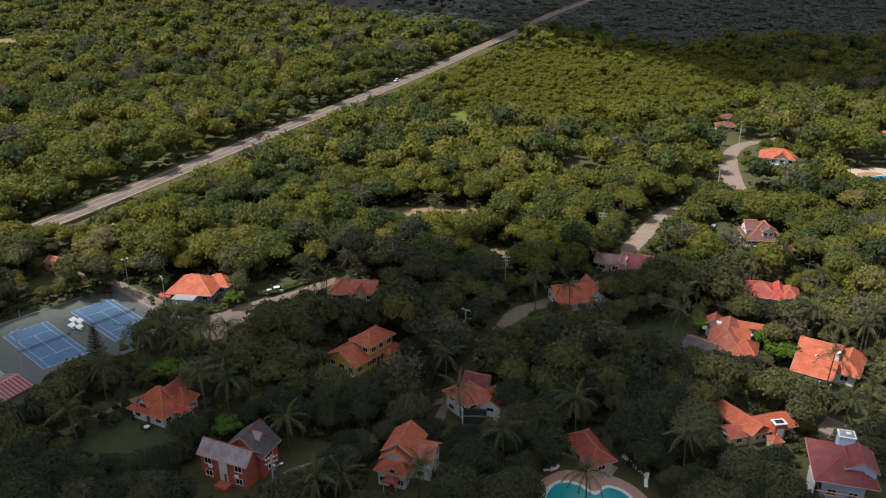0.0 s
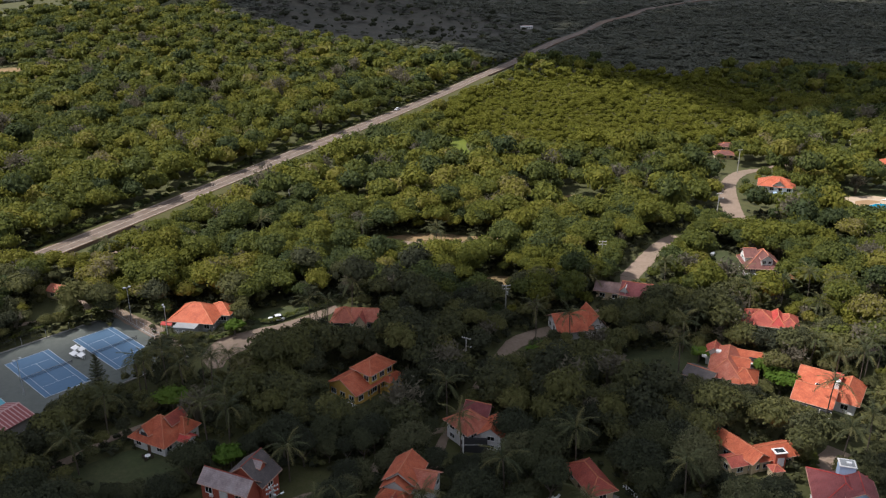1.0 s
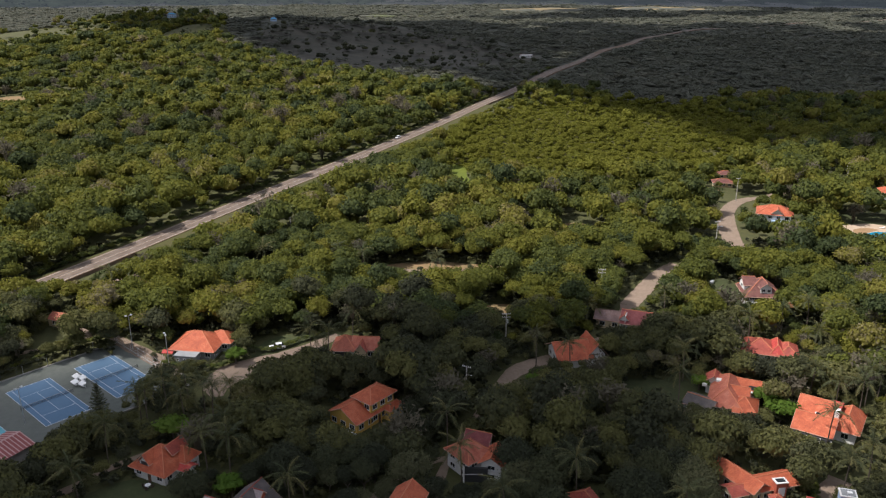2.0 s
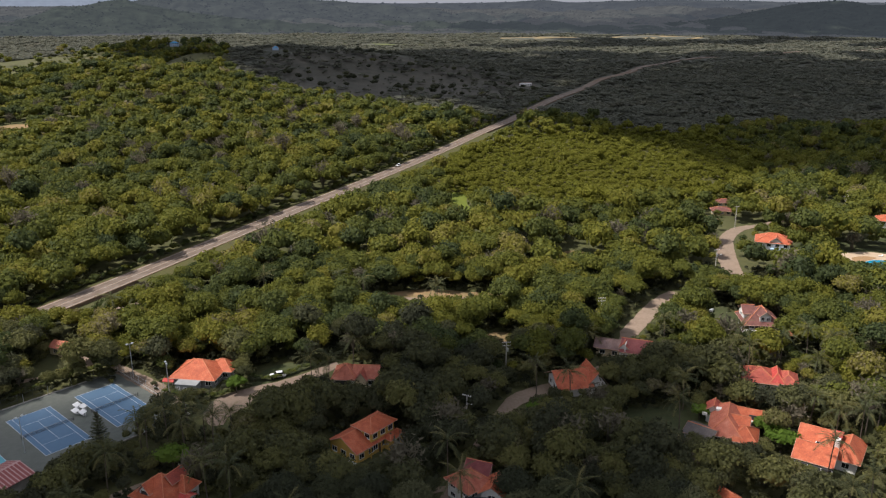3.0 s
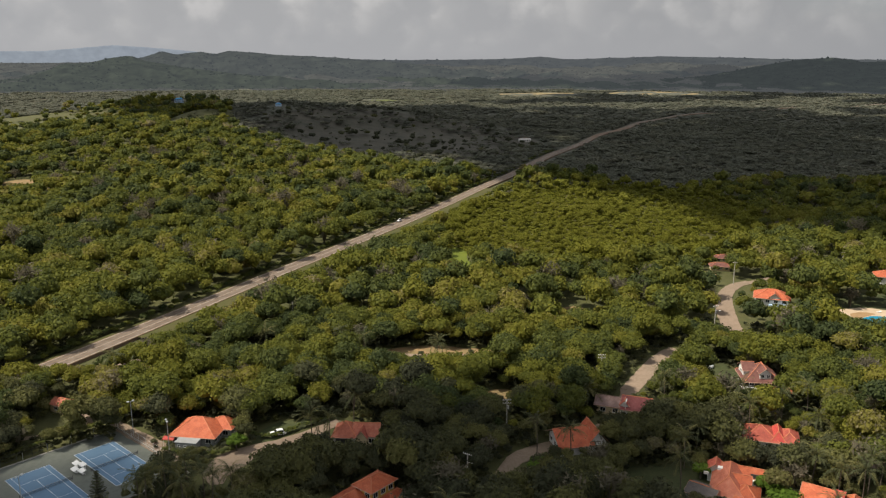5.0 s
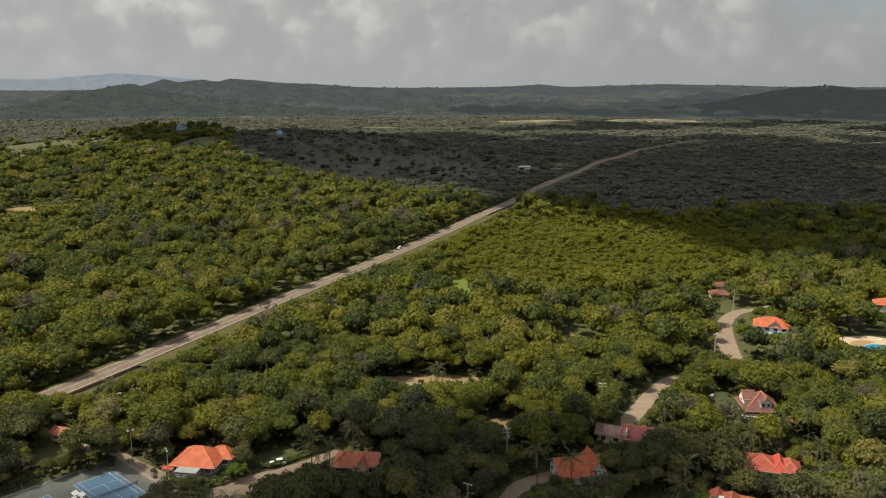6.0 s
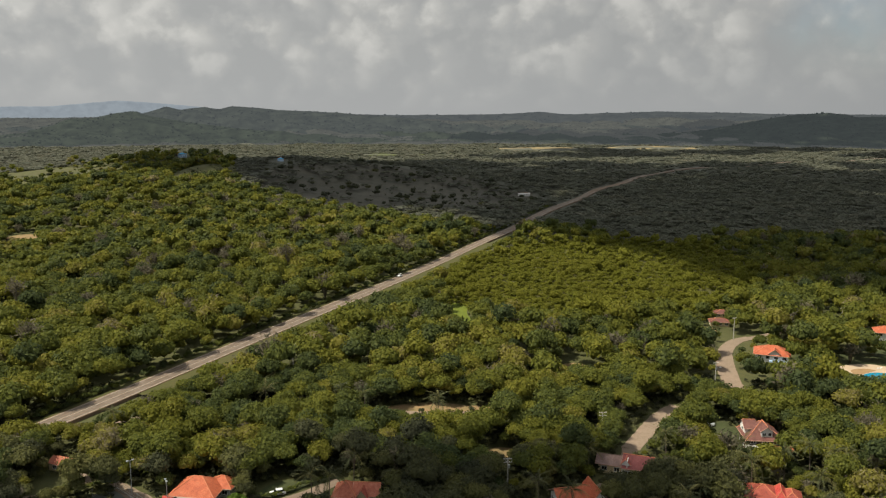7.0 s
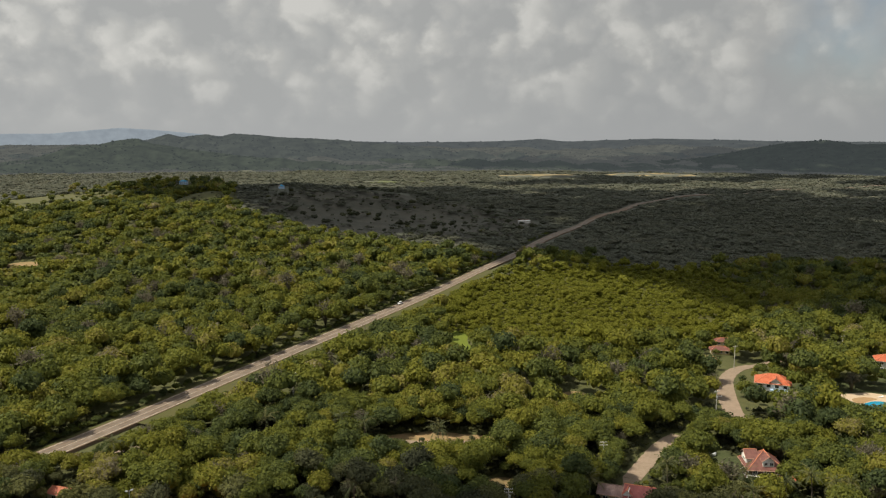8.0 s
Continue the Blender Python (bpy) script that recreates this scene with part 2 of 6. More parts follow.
# ---- lie of the land ----
HILLS = [(-322, 850, 27, 150, 190), (-440, 1330, 32, 190, 170), (-230, 1135, 32, 130, 120), (-70, 1225, 20, 170, 110),
         (-306, 1030, 17, 48, 62), (-700, 1250, 8, 220, 200), (-165, 600, 8, 70, 120), (-650, 800, 8, 150, 150)]


def land(x, y):
    """The ground's height at x, y."""
    x, y = np.asarray(x, float), np.asarray(y, float)
    z = np.zeros(np.broadcast(x, y).shape)
    for hx, hy, h, wx, wy in HILLS:
        z = z + h * np.exp(-((x - hx) / wx) ** 2 - ((y - hy) / wy) ** 2)
    far = np.clip((np.hypot(x, y) - 480) / 700, 0, 1)
    return z + far * (2.2 * np.sin(x / 61 + y / 97) * np.sin(y / 73 - x / 139) + 1.0 * np.sin(x / 23 - y / 31))


def high(x, y):
    return float(land(x, y))


def mesh_from(name, verts, faces, mats, face_mat=None, smooth=False, tone=None):
    me = bpy.data.meshes.new(name)
    verts = np.asarray(verts, np.float32)
    faces = np.asarray(faces, np.int32)
    n, k = faces.shape
    me.vertices.add(len(verts)); me.vertices.foreach_set("co", verts.ravel())
    me.loops.add(n * k); me.loops.foreach_set("vertex_index", faces.ravel())
    me.polygons.add(n); me.polygons.foreach_set("loop_start", np.arange(n, dtype=np.int32) * k)
    me.polygons.foreach_set("use_smooth", np.full(n, smooth))
    for m in mats:
        me.materials.append(m)
    if face_mat is not None:
        me.polygons.foreach_set("material_index", np.asarray(face_mat, np.int32))
    if tone is not None:
        a = me.attributes.new("tone", "FLOAT", "POINT"); a.data.foreach_set("value", np.asarray(tone, np.float32))
    me.update(calc_edges=True)
    return me


def ground_sheet():
    ang = np.concatenate([np.linspace(52, 128, 330), np.linspace(129, 411, 90)])
    rad = np.concatenate([[0.01], np.linspace(20, 420, 81), 420 * (4900 / 420) ** (np.arange(1, 130) / 129)])
    a, r = np.meshgrid(np.radians(ang), rad)
    x, y = r * np.cos(a), r * np.sin(a) - 5
    v = np.stack([x, y, land(x, y)], -1).reshape(-1, 3)
    na = len(ang)
    i, j = np.meshgrid(np.arange(len(rad) - 1), np.arange(na), indexing="ij")
    k = (j + 1) % na
    f = np.stack([i * na + j, (i + 1) * na + j, (i + 1) * na + k, i * na + k], -1).reshape(-1, 4)
    c = v[f].mean(1)
    sparse = bare_slope(c[:, 0], c[:, 1]) > 0.45
    dry = (valley_floor(c[:, 0], c[:, 1]) > 0.5) & ~sparse
    brush = (scrub_field(c[:, 0], c[:, 1]) > 0.45) & ~sparse & ~dry
    me = mesh_from("ground", v, f, [M["ground"], M["dry"], M["scrubland"], M["scrub_ground"], M["pasture"]], sparse * 1 + dry * 2 + brush * 3 + (sparse & (c[:, 0] < -270)) * 3, True)
    tagged(new("ground", me), "dark green undergrowth and dry soil of flat wooded land", "ground", kind="structure")


def valley_floor(x, y):
    """1 on the dry flats behind the spur and the scrub, 0 on this side."""
    edge = np.interp(x, [-1500, -500, -240, -100, 40, 130, 180, 300, 600], [1700, 1700, 960, 800, 720, 680, 650, 640, 640])
    return np.clip(0.5 + (y - edge) / 120, 0, 1)


def scrub_field(x, y):
    """1 in the low, even, olive scrub beyond the clearing."""
    return np.clip(1.5 * np.exp(-(((x - 108 - (y - 520) * 0.25) / 100) ** 2 + ((y - 520) / 128) ** 2) ** 2), 0, 1)


def bare_slope(x, y):
    """1 on the thinly wooded grass slope behind the spur."""
    d = np.exp(-(((x + 60) / 190) ** 2 + ((y - 1010) / 190) ** 2) ** 2) + np.exp(-(((x + 630) / 165) ** 2 + ((y - 1190) / 100) ** 2) ** 2) + np.exp(-(((x + 308) / 36) ** 2 + ((y - 985) / 60) ** 2) ** 2)
    return np.clip(d, 0, 1)


def glide(points, step=4.0):
    """A smooth line through points."""
    p = [Vector(q) for q in points]
    p = [2 * p[0] - p[1], *p, 2 * p[-1] - p[-2]]
    out = []
    for a, b, c, d in zip(p, p[1:], p[2:], p[3:]):
        n = max(2, int((c - b).length / step))
        for k in range(n):
            t = k / n
            out.append(0.5 * (2 * b + (c - a) * t + (2 * a - 5 * b + 4 * c - d) * t * t + (3 * b - a - 3 * c + d) * t ** 3))
    return [*out, p[-2]]


def strip_mesh(name, points, half, lift, mat, off=0.0, thick=0.3, step=4.0, rag=0.0, seed=1):
    """A band along a line: half is its half width (a number or one number per point of points)."""
    line = glide([(*p, 0) for p in points], step)
    rnd = random.Random(seed)
    n = len(line)
    widths = half if isinstance(half, (list, tuple)) else [half] * len(points)
    vs, fs = [], []
    for i, q in enumerate(line):
        t = (line[min(i + 1, n - 1)] - line[max(i - 1, 0)]).normalized()
        side = Vector((t.y, -t.x, 0))
        f = i / (n - 1) * (len(widths) - 1)
        w = widths[int(f)] * (1 - f % 1) + widths[min(int(f) + 1, len(widths) - 1)] * (f % 1)
        a, b = q + side * (off - w - rnd.uniform(0, rag)), q + side * (off + w + rnd.uniform(0, rag))
        za, zb = high(a.x, a.y) + lift, high(b.x, b.y) + lift
        vs += [(a.x, a.y, za - thick), (a.x, a.y, za), (b.x, b.y, zb), (b.x, b.y, zb - thick)]
        if i:
            k = 4 * i
            fs += [(k - 4 + j, k - 3 + j, k + 1 + j, k + j) for j in range(3)]
    return mesh_from(name, vs, [f[::-1] for f in fs], [mat])


def patch(name, points, lift, mat, label, category="ground", thick=0.3):
    """A flat patch with a smooth closed outline."""
    p = [Vector((*q, 0)) for q in points]
    n = len(p)
    ring = []
    for i in range(n):
        a, b, c, d = (p[(i + k) % n] for k in (-1, 0, 1, 2))
        for k in range(5):
            t = k / 5
            ring.append(0.5 * (2 * b + (c - a) * t + (2 * a - 5 * b + 4 * c - d) * t * t + (3 * b - a - 3 * c + d) * t ** 3))
    bm = bmesh.new()
    f = bm.faces.new([bm.verts.new((q.x, q.y, high(q.x, q.y) + lift)) for q in ring])
    f.normal_update()
    if f.normal.z < 0:
        f.normal_flip()
    ext = bmesh.ops.extrude_face_region(bm, geom=[f])
    for v in [e for e in ext["geom"] if isinstance(e, bmesh.types.BMVert)]:
        v.co.z += 0.0
    for v in f.verts:
        v.co.z -= thick
    bmesh.ops.recalc_face_normals(bm, faces=bm.faces)
    me = bpy.data.meshes.new(name); bm.to_mesh(me); bm.free(); me.materials.append(mat)
    return tagged(new(name, me), label, category, kind="structure")


HIGHWAY = [(-230, 45), (-180, 158), (-140, 248), (-121, 290), (-88.5, 366), (-64.5, 420), (-31.5, 494), (2, 575), (30.5, 648), (58, 716), (95.5, 815), (154, 952), (221, 1122), (292, 1265), (357, 1385), (423, 1470), (560, 1590), (760, 1720), (1100, 1900)]
LANES = [
    ("dirt_road", [(60, 240), (66, 250), (77, 268), (86, 278)], 2.7),
    ("dirt_road", [(124, 289), (117, 294), (115, 300), (119, 321), (127, 346), (137, 362), (147, 369)], [2.6, 3.2, 3.8, 3.4, 3.0, 2.8, 2.2]),
    ("dirt_road", [(-2, 140), (1, 152), (6, 166), (10, 176), (15, 187), (22, 197), (36, 205), (52, 222), (60, 240)], [0.9, 0.7, 0.6, 0.8, 2.4, 2.8, 1.0, 1.0, 2.4]),
    ("dirt_road", [(-57, 181), (-58.5, 187), (-56, 194), (-51, 199.5), (-45.5, 203.5), (-40, 207.6), (-35, 212.5), (-30.5, 217.5)], [1.2, 3.6, 4.8, 3.2, 2.0, 2.0, 2.0, 1.4]),
    ("dirt_road", [(-118, 262), (-100, 270), (-89, 274), (-68, 277), (-50, 276), (-27, 272), (-5, 270), (20, 271)], [2.2, 2.2, 2.6, 2.4, 2.2, 2.2, 2.4, 2.2]),
    ("dirt_road", [(-30, 128), (-16, 137), (-9, 146), (-4, 152), (1, 154)], [1.0, 1.3, 1.4, 1.0, 0.6]),
    ("dirt_road", [(84, 146), (79, 141), (76, 138)], [2.0, 2.2, 1.6]),
    ("dirt_road", [(112, 190), (119, 200), (126, 205), (138, 208)], 2.2),
    ("dirt_road", [(-84, 136), (-77, 143), (-72, 150), (-66, 156)], [0.8, 1.0, 0.9, 0.5]),
    ("dirt_road", [(147, 369), (175, 384), (205, 398)], [1.2, 1.3, 1.3]),
    ("dirt_road", [(-97, 216), (-91, 211), (-83, 204.5), (-76, 199), (-70, 193)], [1.6, 2.0, 2.2, 2.4, 3.0]),
    ("dirt_road", [(-120, 205), (-110, 210), (-104, 216), (-112, 226)], [0.6, 1.0, 0.8, 0.4]),
]


def roads():
    hw = tagged(new("road_highway", strip_mesh("road_highway", HIGHWAY, 4.9, 1.25, M["asphalt"], step=8, thick=1.6)), "straight tan two-lane highway through the woods", "road", kind="structure")
    for name, off, half, mat in (("edge_line", -4.1, 0.16, "line"), ("edge_line", 4.1, 0.16, "line"), ("centre_line", 0, 0.14, "line"), ("wheel_track", -2.9, 0.55, "lane"), ("wheel_track", -1.2, 0.55, "lane"), ("wheel_track", 1.2, 0.55, "lane"), ("wheel_track", 2.9, 0.55, "lane")):
        s = new(name, strip_mesh(name, HIGHWAY, half, 1.262, M[mat], off, 0.01, step=8)); s.parent = hw
    tagged(new("roadside_verge", strip_mesh("roadside_verge", HIGHWAY[3:9], 4.2, 1.05, M["verge"], 9.2, 1.4, 8, 1.2, 3)), "strip of mown grass along the highway", "grass", kind="structure")
    tagged(new("roadside_verge", strip_mesh("roadside_verge", HIGHWAY[2:9], 0.9, 1.05, M["verge"], -5.9, 1.4, 8, 0.5, 4)), "narrow dark grass strip along the highway", "grass", kind="structure")
    for k, (name, line, half) in enumerate(LANES):
        tagged(new(name, strip_mesh(name, line, half, 0.14, M["dirt"], 0, 0.3, 2.0, 0.5, k)), "pale dusty dirt road among the trees", "road", kind="structure")
    patch("bare_soil", [(-29, 273), (-17, 279), (-4, 282), (8, 279), (23, 276), (20, 270), (4, 264), (-12, 266)], 0.1, M["sand"], "ochre bare soil clearing with low shrubs")
    patch("bare_soil", [(130, 376), (136, 382), (134, 388), (128, 384)], 0.1, M["sand"], "brown bare soil beside the dirt road")
    patch("bare_soil", [(44, 322), (56, 330), (64, 322), (52, 315)], 0.1, M["sand"], "brown bare patch in the scrub")
    patch("bare_soil", [(12, 238), (18, 241), (24, 239), (22, 234), (15, 233.5)], 0.1, M["sand"], "small ochre bare patch among the trees")
    patch("lawn", [(-76, 136), (-66, 146), (-55, 141), (-52, 133), (-66, 129)], 0.1, M["lawn"], "rough green lawn by a villa")
    patch("lawn", [(44, 188), (58, 191), (68, 186), (60, 174), (46, 173)], 0.1, M["lawn"], "shaded lawn between the villas")
    patch("lawn", [(-55, 205), (-49, 216), (-38, 219), (-40, 213), (-50, 204)], 0.1, M["lawn"], "lawn with a hedge by the road")
    patch("lawn", [(92, 240), (90, 262), (98, 268), (100, 244)], 0.1, M["lawn"], "sunlit lawn behind the parked car")
    patch("lawn", [(150, 322), (162, 345), (196, 350), (215, 330), (196, 300), (160, 292)], 0.1, M["lawn"], "lawn round the far swimming pool")
    patch("field", [(180, 2350), (175, 2450), (270, 2520), (385, 2505), (375, 2380), (280, 2330)], 0.3, M["straw"], "sunlit straw-coloured field on the plain")
    patch("field", [(512, 2390), (505, 2500), (600, 2560), (735, 2525), (765, 2440), (640, 2370)], 0.3, M["straw"], "sunlit straw-coloured field on the plain")
    patch("field", [(-280, 2010), (-260, 2070), (-110, 2100), (30, 2080), (40, 2030), (-120, 2000)], 0.3, M["meadow"], "sunlit green field on the plain")
    patch("bare_soil", [(-352, 632), (-344, 644), (-330, 644), (-326, 634), (-338, 628)], 0.3, M["sand"], "orange bare earth on the hillside")
    patch("meadow", [(4, 437), (13, 438), (13, 411), (21, 388), (14, 383), (4, 408)], 0.1, M["meadow"], "bright green strip of meadow")
    patch("bare_soil", [(150, 464), (157, 472), (164, 468), (158, 460)], 0.1, M["verge"], "pale grassy clearing in the scrub")


ground_sheet()
roads()

# ---- keep-outs for the woods ----
HOUSE_SPOTS = []          # x, y, radius, clear metres towards the south


def seg_dist(px, py, line):
    d = np.full(px.shape, 1e9)
    for (ax, ay), (bx, by) in zip(line, line[1:]):
        ux, uy = bx - ax, by - ay
        t = np.clip(((px - ax) * ux + (py - ay) * uy) / (ux * ux + uy * uy), 0, 1)
        d = np.minimum(d, np.hypot(px - ax - t * ux, py - ay - t * uy))
    return d

# ---- building helpers ----


def part(name, bm, mat, parent=None, label=""):
    """Links a bmesh as one mesh object under a thing or a part."""
    me = bpy.data.meshes.new(name)
    bm.to_mesh(me); bm.free()
    for m in (mat if isinstance(mat, (list, tuple)) else [mat]):
        me.materials.append(m)
    ob = new(name, me)
    if parent is not None:
        ob.parent = parent
    return tagged(ob, label)


def box(bm, x0, y0, z0, x1, y1, z1, bevel=0.0):
    r = bmesh.ops.create_cube(bm, size=1.0, matrix=Matrix.Translation(((x0 + x1) / 2, (y0 + y1) / 2, (z0 + z1) / 2)) @ Matrix.Diagonal((abs(x1 - x0), abs(y1 - y0), abs(z1 - z0), 1)))
    if bevel:
        es = list({e for v in r["verts"] for e in v.link_edges})
        bmesh.ops.bevel(bm, geom=es, offset=bevel, segments=1, affect="EDGES")
    return bm


def boxed(*a, bevel=0.0):
    return box(bmesh.new(), *a, bevel=bevel)


def tube(bm, a, b, ra, rb=None, sides=8):
    a, b = Vector(a), Vector(b)
    rb = ra if rb is None else rb
    m = Matrix.Translation((a + b) / 2) @ (b - a).to_track_quat("Z", "Y").to_matrix().to_4x4()
    bmesh.ops.create_cone(bm, cap_ends=True, segments=sides, radius1=ra, radius2=rb, depth=(b - a).length, matrix=m)
    return bm


def thing(name, x, y, turn, label, category, group="", z=None):
    e = new(name)
    e.empty_display_size = 0.5
    e.matrix_world = pose(x, y, high(x, y) if z is None else z, 0, 0, turn)
    return tagged(e, label, category, group)


# ---- houses ----
M.update(
    tile_orange=roof_tiles("orange clay tiles", (0.48, 0.108, 0.04), (0.34, 0.072, 0.03), (0.54, 0.155, 0.07)),
    tile_salmon=roof_tiles("faded salmon clay tiles", (0.44, 0.125, 0.07), (0.32, 0.085, 0.05), (0.50, 0.19, 0.12)),
    tile_red=roof_tiles("red clay tiles", (0.38, 0.075, 0.045), (0.26, 0.05, 0.035), (0.45, 0.12, 0.075)),
    tile_bright=roof_tiles("bright red painted tiles", (0.52, 0.06, 0.045), (0.42, 0.045, 0.035), (0.56, 0.1, 0.08)),
    tile_maroon=roof_tiles("maroon shingles", (0.155, 0.055, 0.042), (0.11, 0.04, 0.034), (0.21, 0.085, 0.066)),
    tile_wine=roof_tiles("wine red shingles", (0.205, 0.046, 0.046), (0.15, 0.036, 0.036), (0.25, 0.075, 0.07)),
    tile_faded=roof_tiles("faded brown-pink shingles", (0.24, 0.15, 0.13), (0.17, 0.11, 0.1), (0.3, 0.21, 0.19)),
    tile_grey=roof_tiles("weathered grey-pink shingles", (0.36, 0.29, 0.28), (0.25, 0.2, 0.2), (0.44, 0.38, 0.37)),
    tile_brown=roof_tiles("dark brown-grey shingles", (0.10, 0.085, 0.08), (0.07, 0.06, 0.058), (0.15, 0.12, 0.11)),
    ridge=material("pale ridge mortar", (0.50, 0.19, 0.10), 0.85, [(1.5, (0.42, 0.14, 0.07), 0.6)]),
    white=material("white render with grime", (0.70, 0.69, 0.66), 0.8, [(0.6, (0.52, 0.5, 0.46), 0.5), (3.0, (0.74, 0.73, 0.7), 0.4)], 0.1, 8),
    pale_blue=material("pale blue render", (0.42, 0.56, 0.74), 0.8, [(0.6, (0.34, 0.46, 0.6), 0.5)], 0.1, 8),
    grey=material("grey render", (0.26, 0.27, 0.27), 0.85, [(0.7, (0.19, 0.20, 0.20), 0.6)], 0.1, 8),
    yellow=material("ochre yellow render", (0.62, 0.40, 0.09), 0.8, [(0.6, (0.5, 0.31, 0.07), 0.5)], 0.1, 8),
    cream=material("cream render", (0.58, 0.47, 0.30), 0.8, [(0.6, (0.46, 0.36, 0.22), 0.5)], 0.1, 8),
    brick=material("red brick wall", (0.42, 0.10, 0.055), 0.85, [(0.8, (0.33, 0.08, 0.045), 0.6), (6.0, (0.46, 0.14, 0.085), 0.5)], 0.2, 14),
    frame=material("white window frame", (0.75, 0.75, 0.73), 0.5),
    fascia=material("faded fascia board", (0.42, 0.26, 0.19), 0.8, [(1.5, (0.32, 0.18, 0.13), 0.5)]),
    wood=material("brown wooden door", (0.14, 0.075, 0.04), 0.6, [(3.0, (0.09, 0.05, 0.03), 0.6)]),
    timber=material("dark stained timber wall", (0.075, 0.048, 0.034), 0.75, [(1.2, (0.05, 0.034, 0.026), 0.6), (5.0, (0.095, 0.062, 0.045), 0.4)], 0.1, 8),
    # real metal on the net posts; elsewhere painted dark for shaded openings
    iron_shade=material("dark metal and shaded openings", (0.05, 0.05, 0.05), 0.5),
    glass=material("dark window glass", (0.015, 0.018, 0.02), 0.08, coat=1.0),
    concrete=material("weathered concrete", (0.36, 0.34, 0.31), 0.9, [(0.5, (0.26, 0.25, 0.23), 0.6)], 0.2, 10),
    steel=material("galvanised steel", (0.55, 0.56, 0.56), 0.45, [(1.0, (0.42, 0.43, 0.43), 0.5)], metal=0.7),
    plastic=material("white plastic", (0.78, 0.78, 0.76), 0.4),
)


def roof_mesh(w, d, rise, kind, along, thick=0.16):
    """A hip or gable roof over w by d, its eaves at z = 0; uv in metres along the eave and up the slope."""
    bm = bmesh.new()
    hw, hd = w / 2, d / 2
    if along == "y":
        hw, hd = hd, hw
    cut = min(hw - 0.15, hd) if kind == "hip" else 0.0
    pts = [(-hw, -hd, 0), (hw, -hd, 0), (hw, hd, 0), (-hw, hd, 0), (-hw + cut, 0, rise), (hw - cut, 0, rise)]
    faces = [(0, 1, 5, 4), (2, 3, 4, 5)] + ([(1, 2, 5), (3, 0, 4)] if kind == "hip" else [])
    turn = Matrix.Rotation(math.pi / 2, 3, "Z") if along == "y" else Matrix.Identity(3)
    top = [bm.verts.new(turn @ Vector(p)) for p in pts]
    low = [bm.verts.new(turn @ (Vector(p) - Vector((0, 0, thick)))) for p in pts]
    uv = bm.loops.layers.uv.new("UVMap")
    for f in faces:
        q = bm.faces.new([top[i] for i in f])
        a, b = Vector(pts[f[0]]), Vector(pts[f[1]])
        u = (b - a).normalized()
        n = (b - a).cross(Vector(pts[f[2]]) - a).normalized()
        v = n.cross(u)
        for lp, i in zip(q.loops, f):
            e = Vector(pts[i]) - a
            lp[uv].uv = (e.dot(u), e.dot(v))
        bm.faces.new([low[i] for i in reversed(f)])
    rim = [(0, 1), (1, 2), (2, 3), (3, 0)] if kind == "hip" else [(0, 1), (1, 5), (5, 2), (2, 3), (3, 4), (4, 0)]
    for a, b in rim:
        bm.faces.new([top[b], top[a], low[a], low[b]])
    bmesh.ops.recalc_face_normals(bm, faces=bm.faces)
    lines = [(pts[4], pts[5])] + ([(pts[0], pts[4]), (pts[3], pts[4]), (pts[1], pts[5]), (pts[2], pts[5])] if kind == "hip" else [])
    eaves = [(pts[a], pts[b]) for a, b in ([(0, 1), (1, 2), (2, 3), (3, 0)] if kind == "hip" else [(0, 1), (2, 3), (1, 5), (5, 2), (3, 4), (4, 0)])]
    return bm, [tuple(turn @ Vector(p) for p in l) for l in lines], [tuple(turn @ Vector(p) for p in l) for l in eaves]


def window(parent, x, y, z, w, h, facing, panes=2):
    """A window set on a wall; facing is the turn of its outward normal from -y."""
    holder = part("window", boxed(-w / 2, -0.02, 0, w / 2, 0.06, h), M["glass"], parent, "dark glazed window")
    holder.matrix_local = pose(x, y, z, 0, 0, facing)
    f = bmesh.new()
    for a in ((-w / 2 - 0.07, -0.07, -0.07, -w / 2 + 0.02, 0.0, h + 0.07), (w / 2 - 0.02, -0.07, -0.07, w / 2 + 0.07, 0.0, h + 0.07), (-w / 2, -0.07, h - 0.02, w / 2, 0.0, h + 0.07), (-w / 2 - 0.1, -0.12, -0.09, w / 2 + 0.1, 0.0, 0.02)):
        box(f, *a)
    for k in range(1, panes):
        box(f, -w / 2 + w * k / panes - 0.03, -0.06, 0, -w / 2 + w * k / panes + 0.03, -0.0205, h)
    part("window_frame", f, M["frame"], holder)


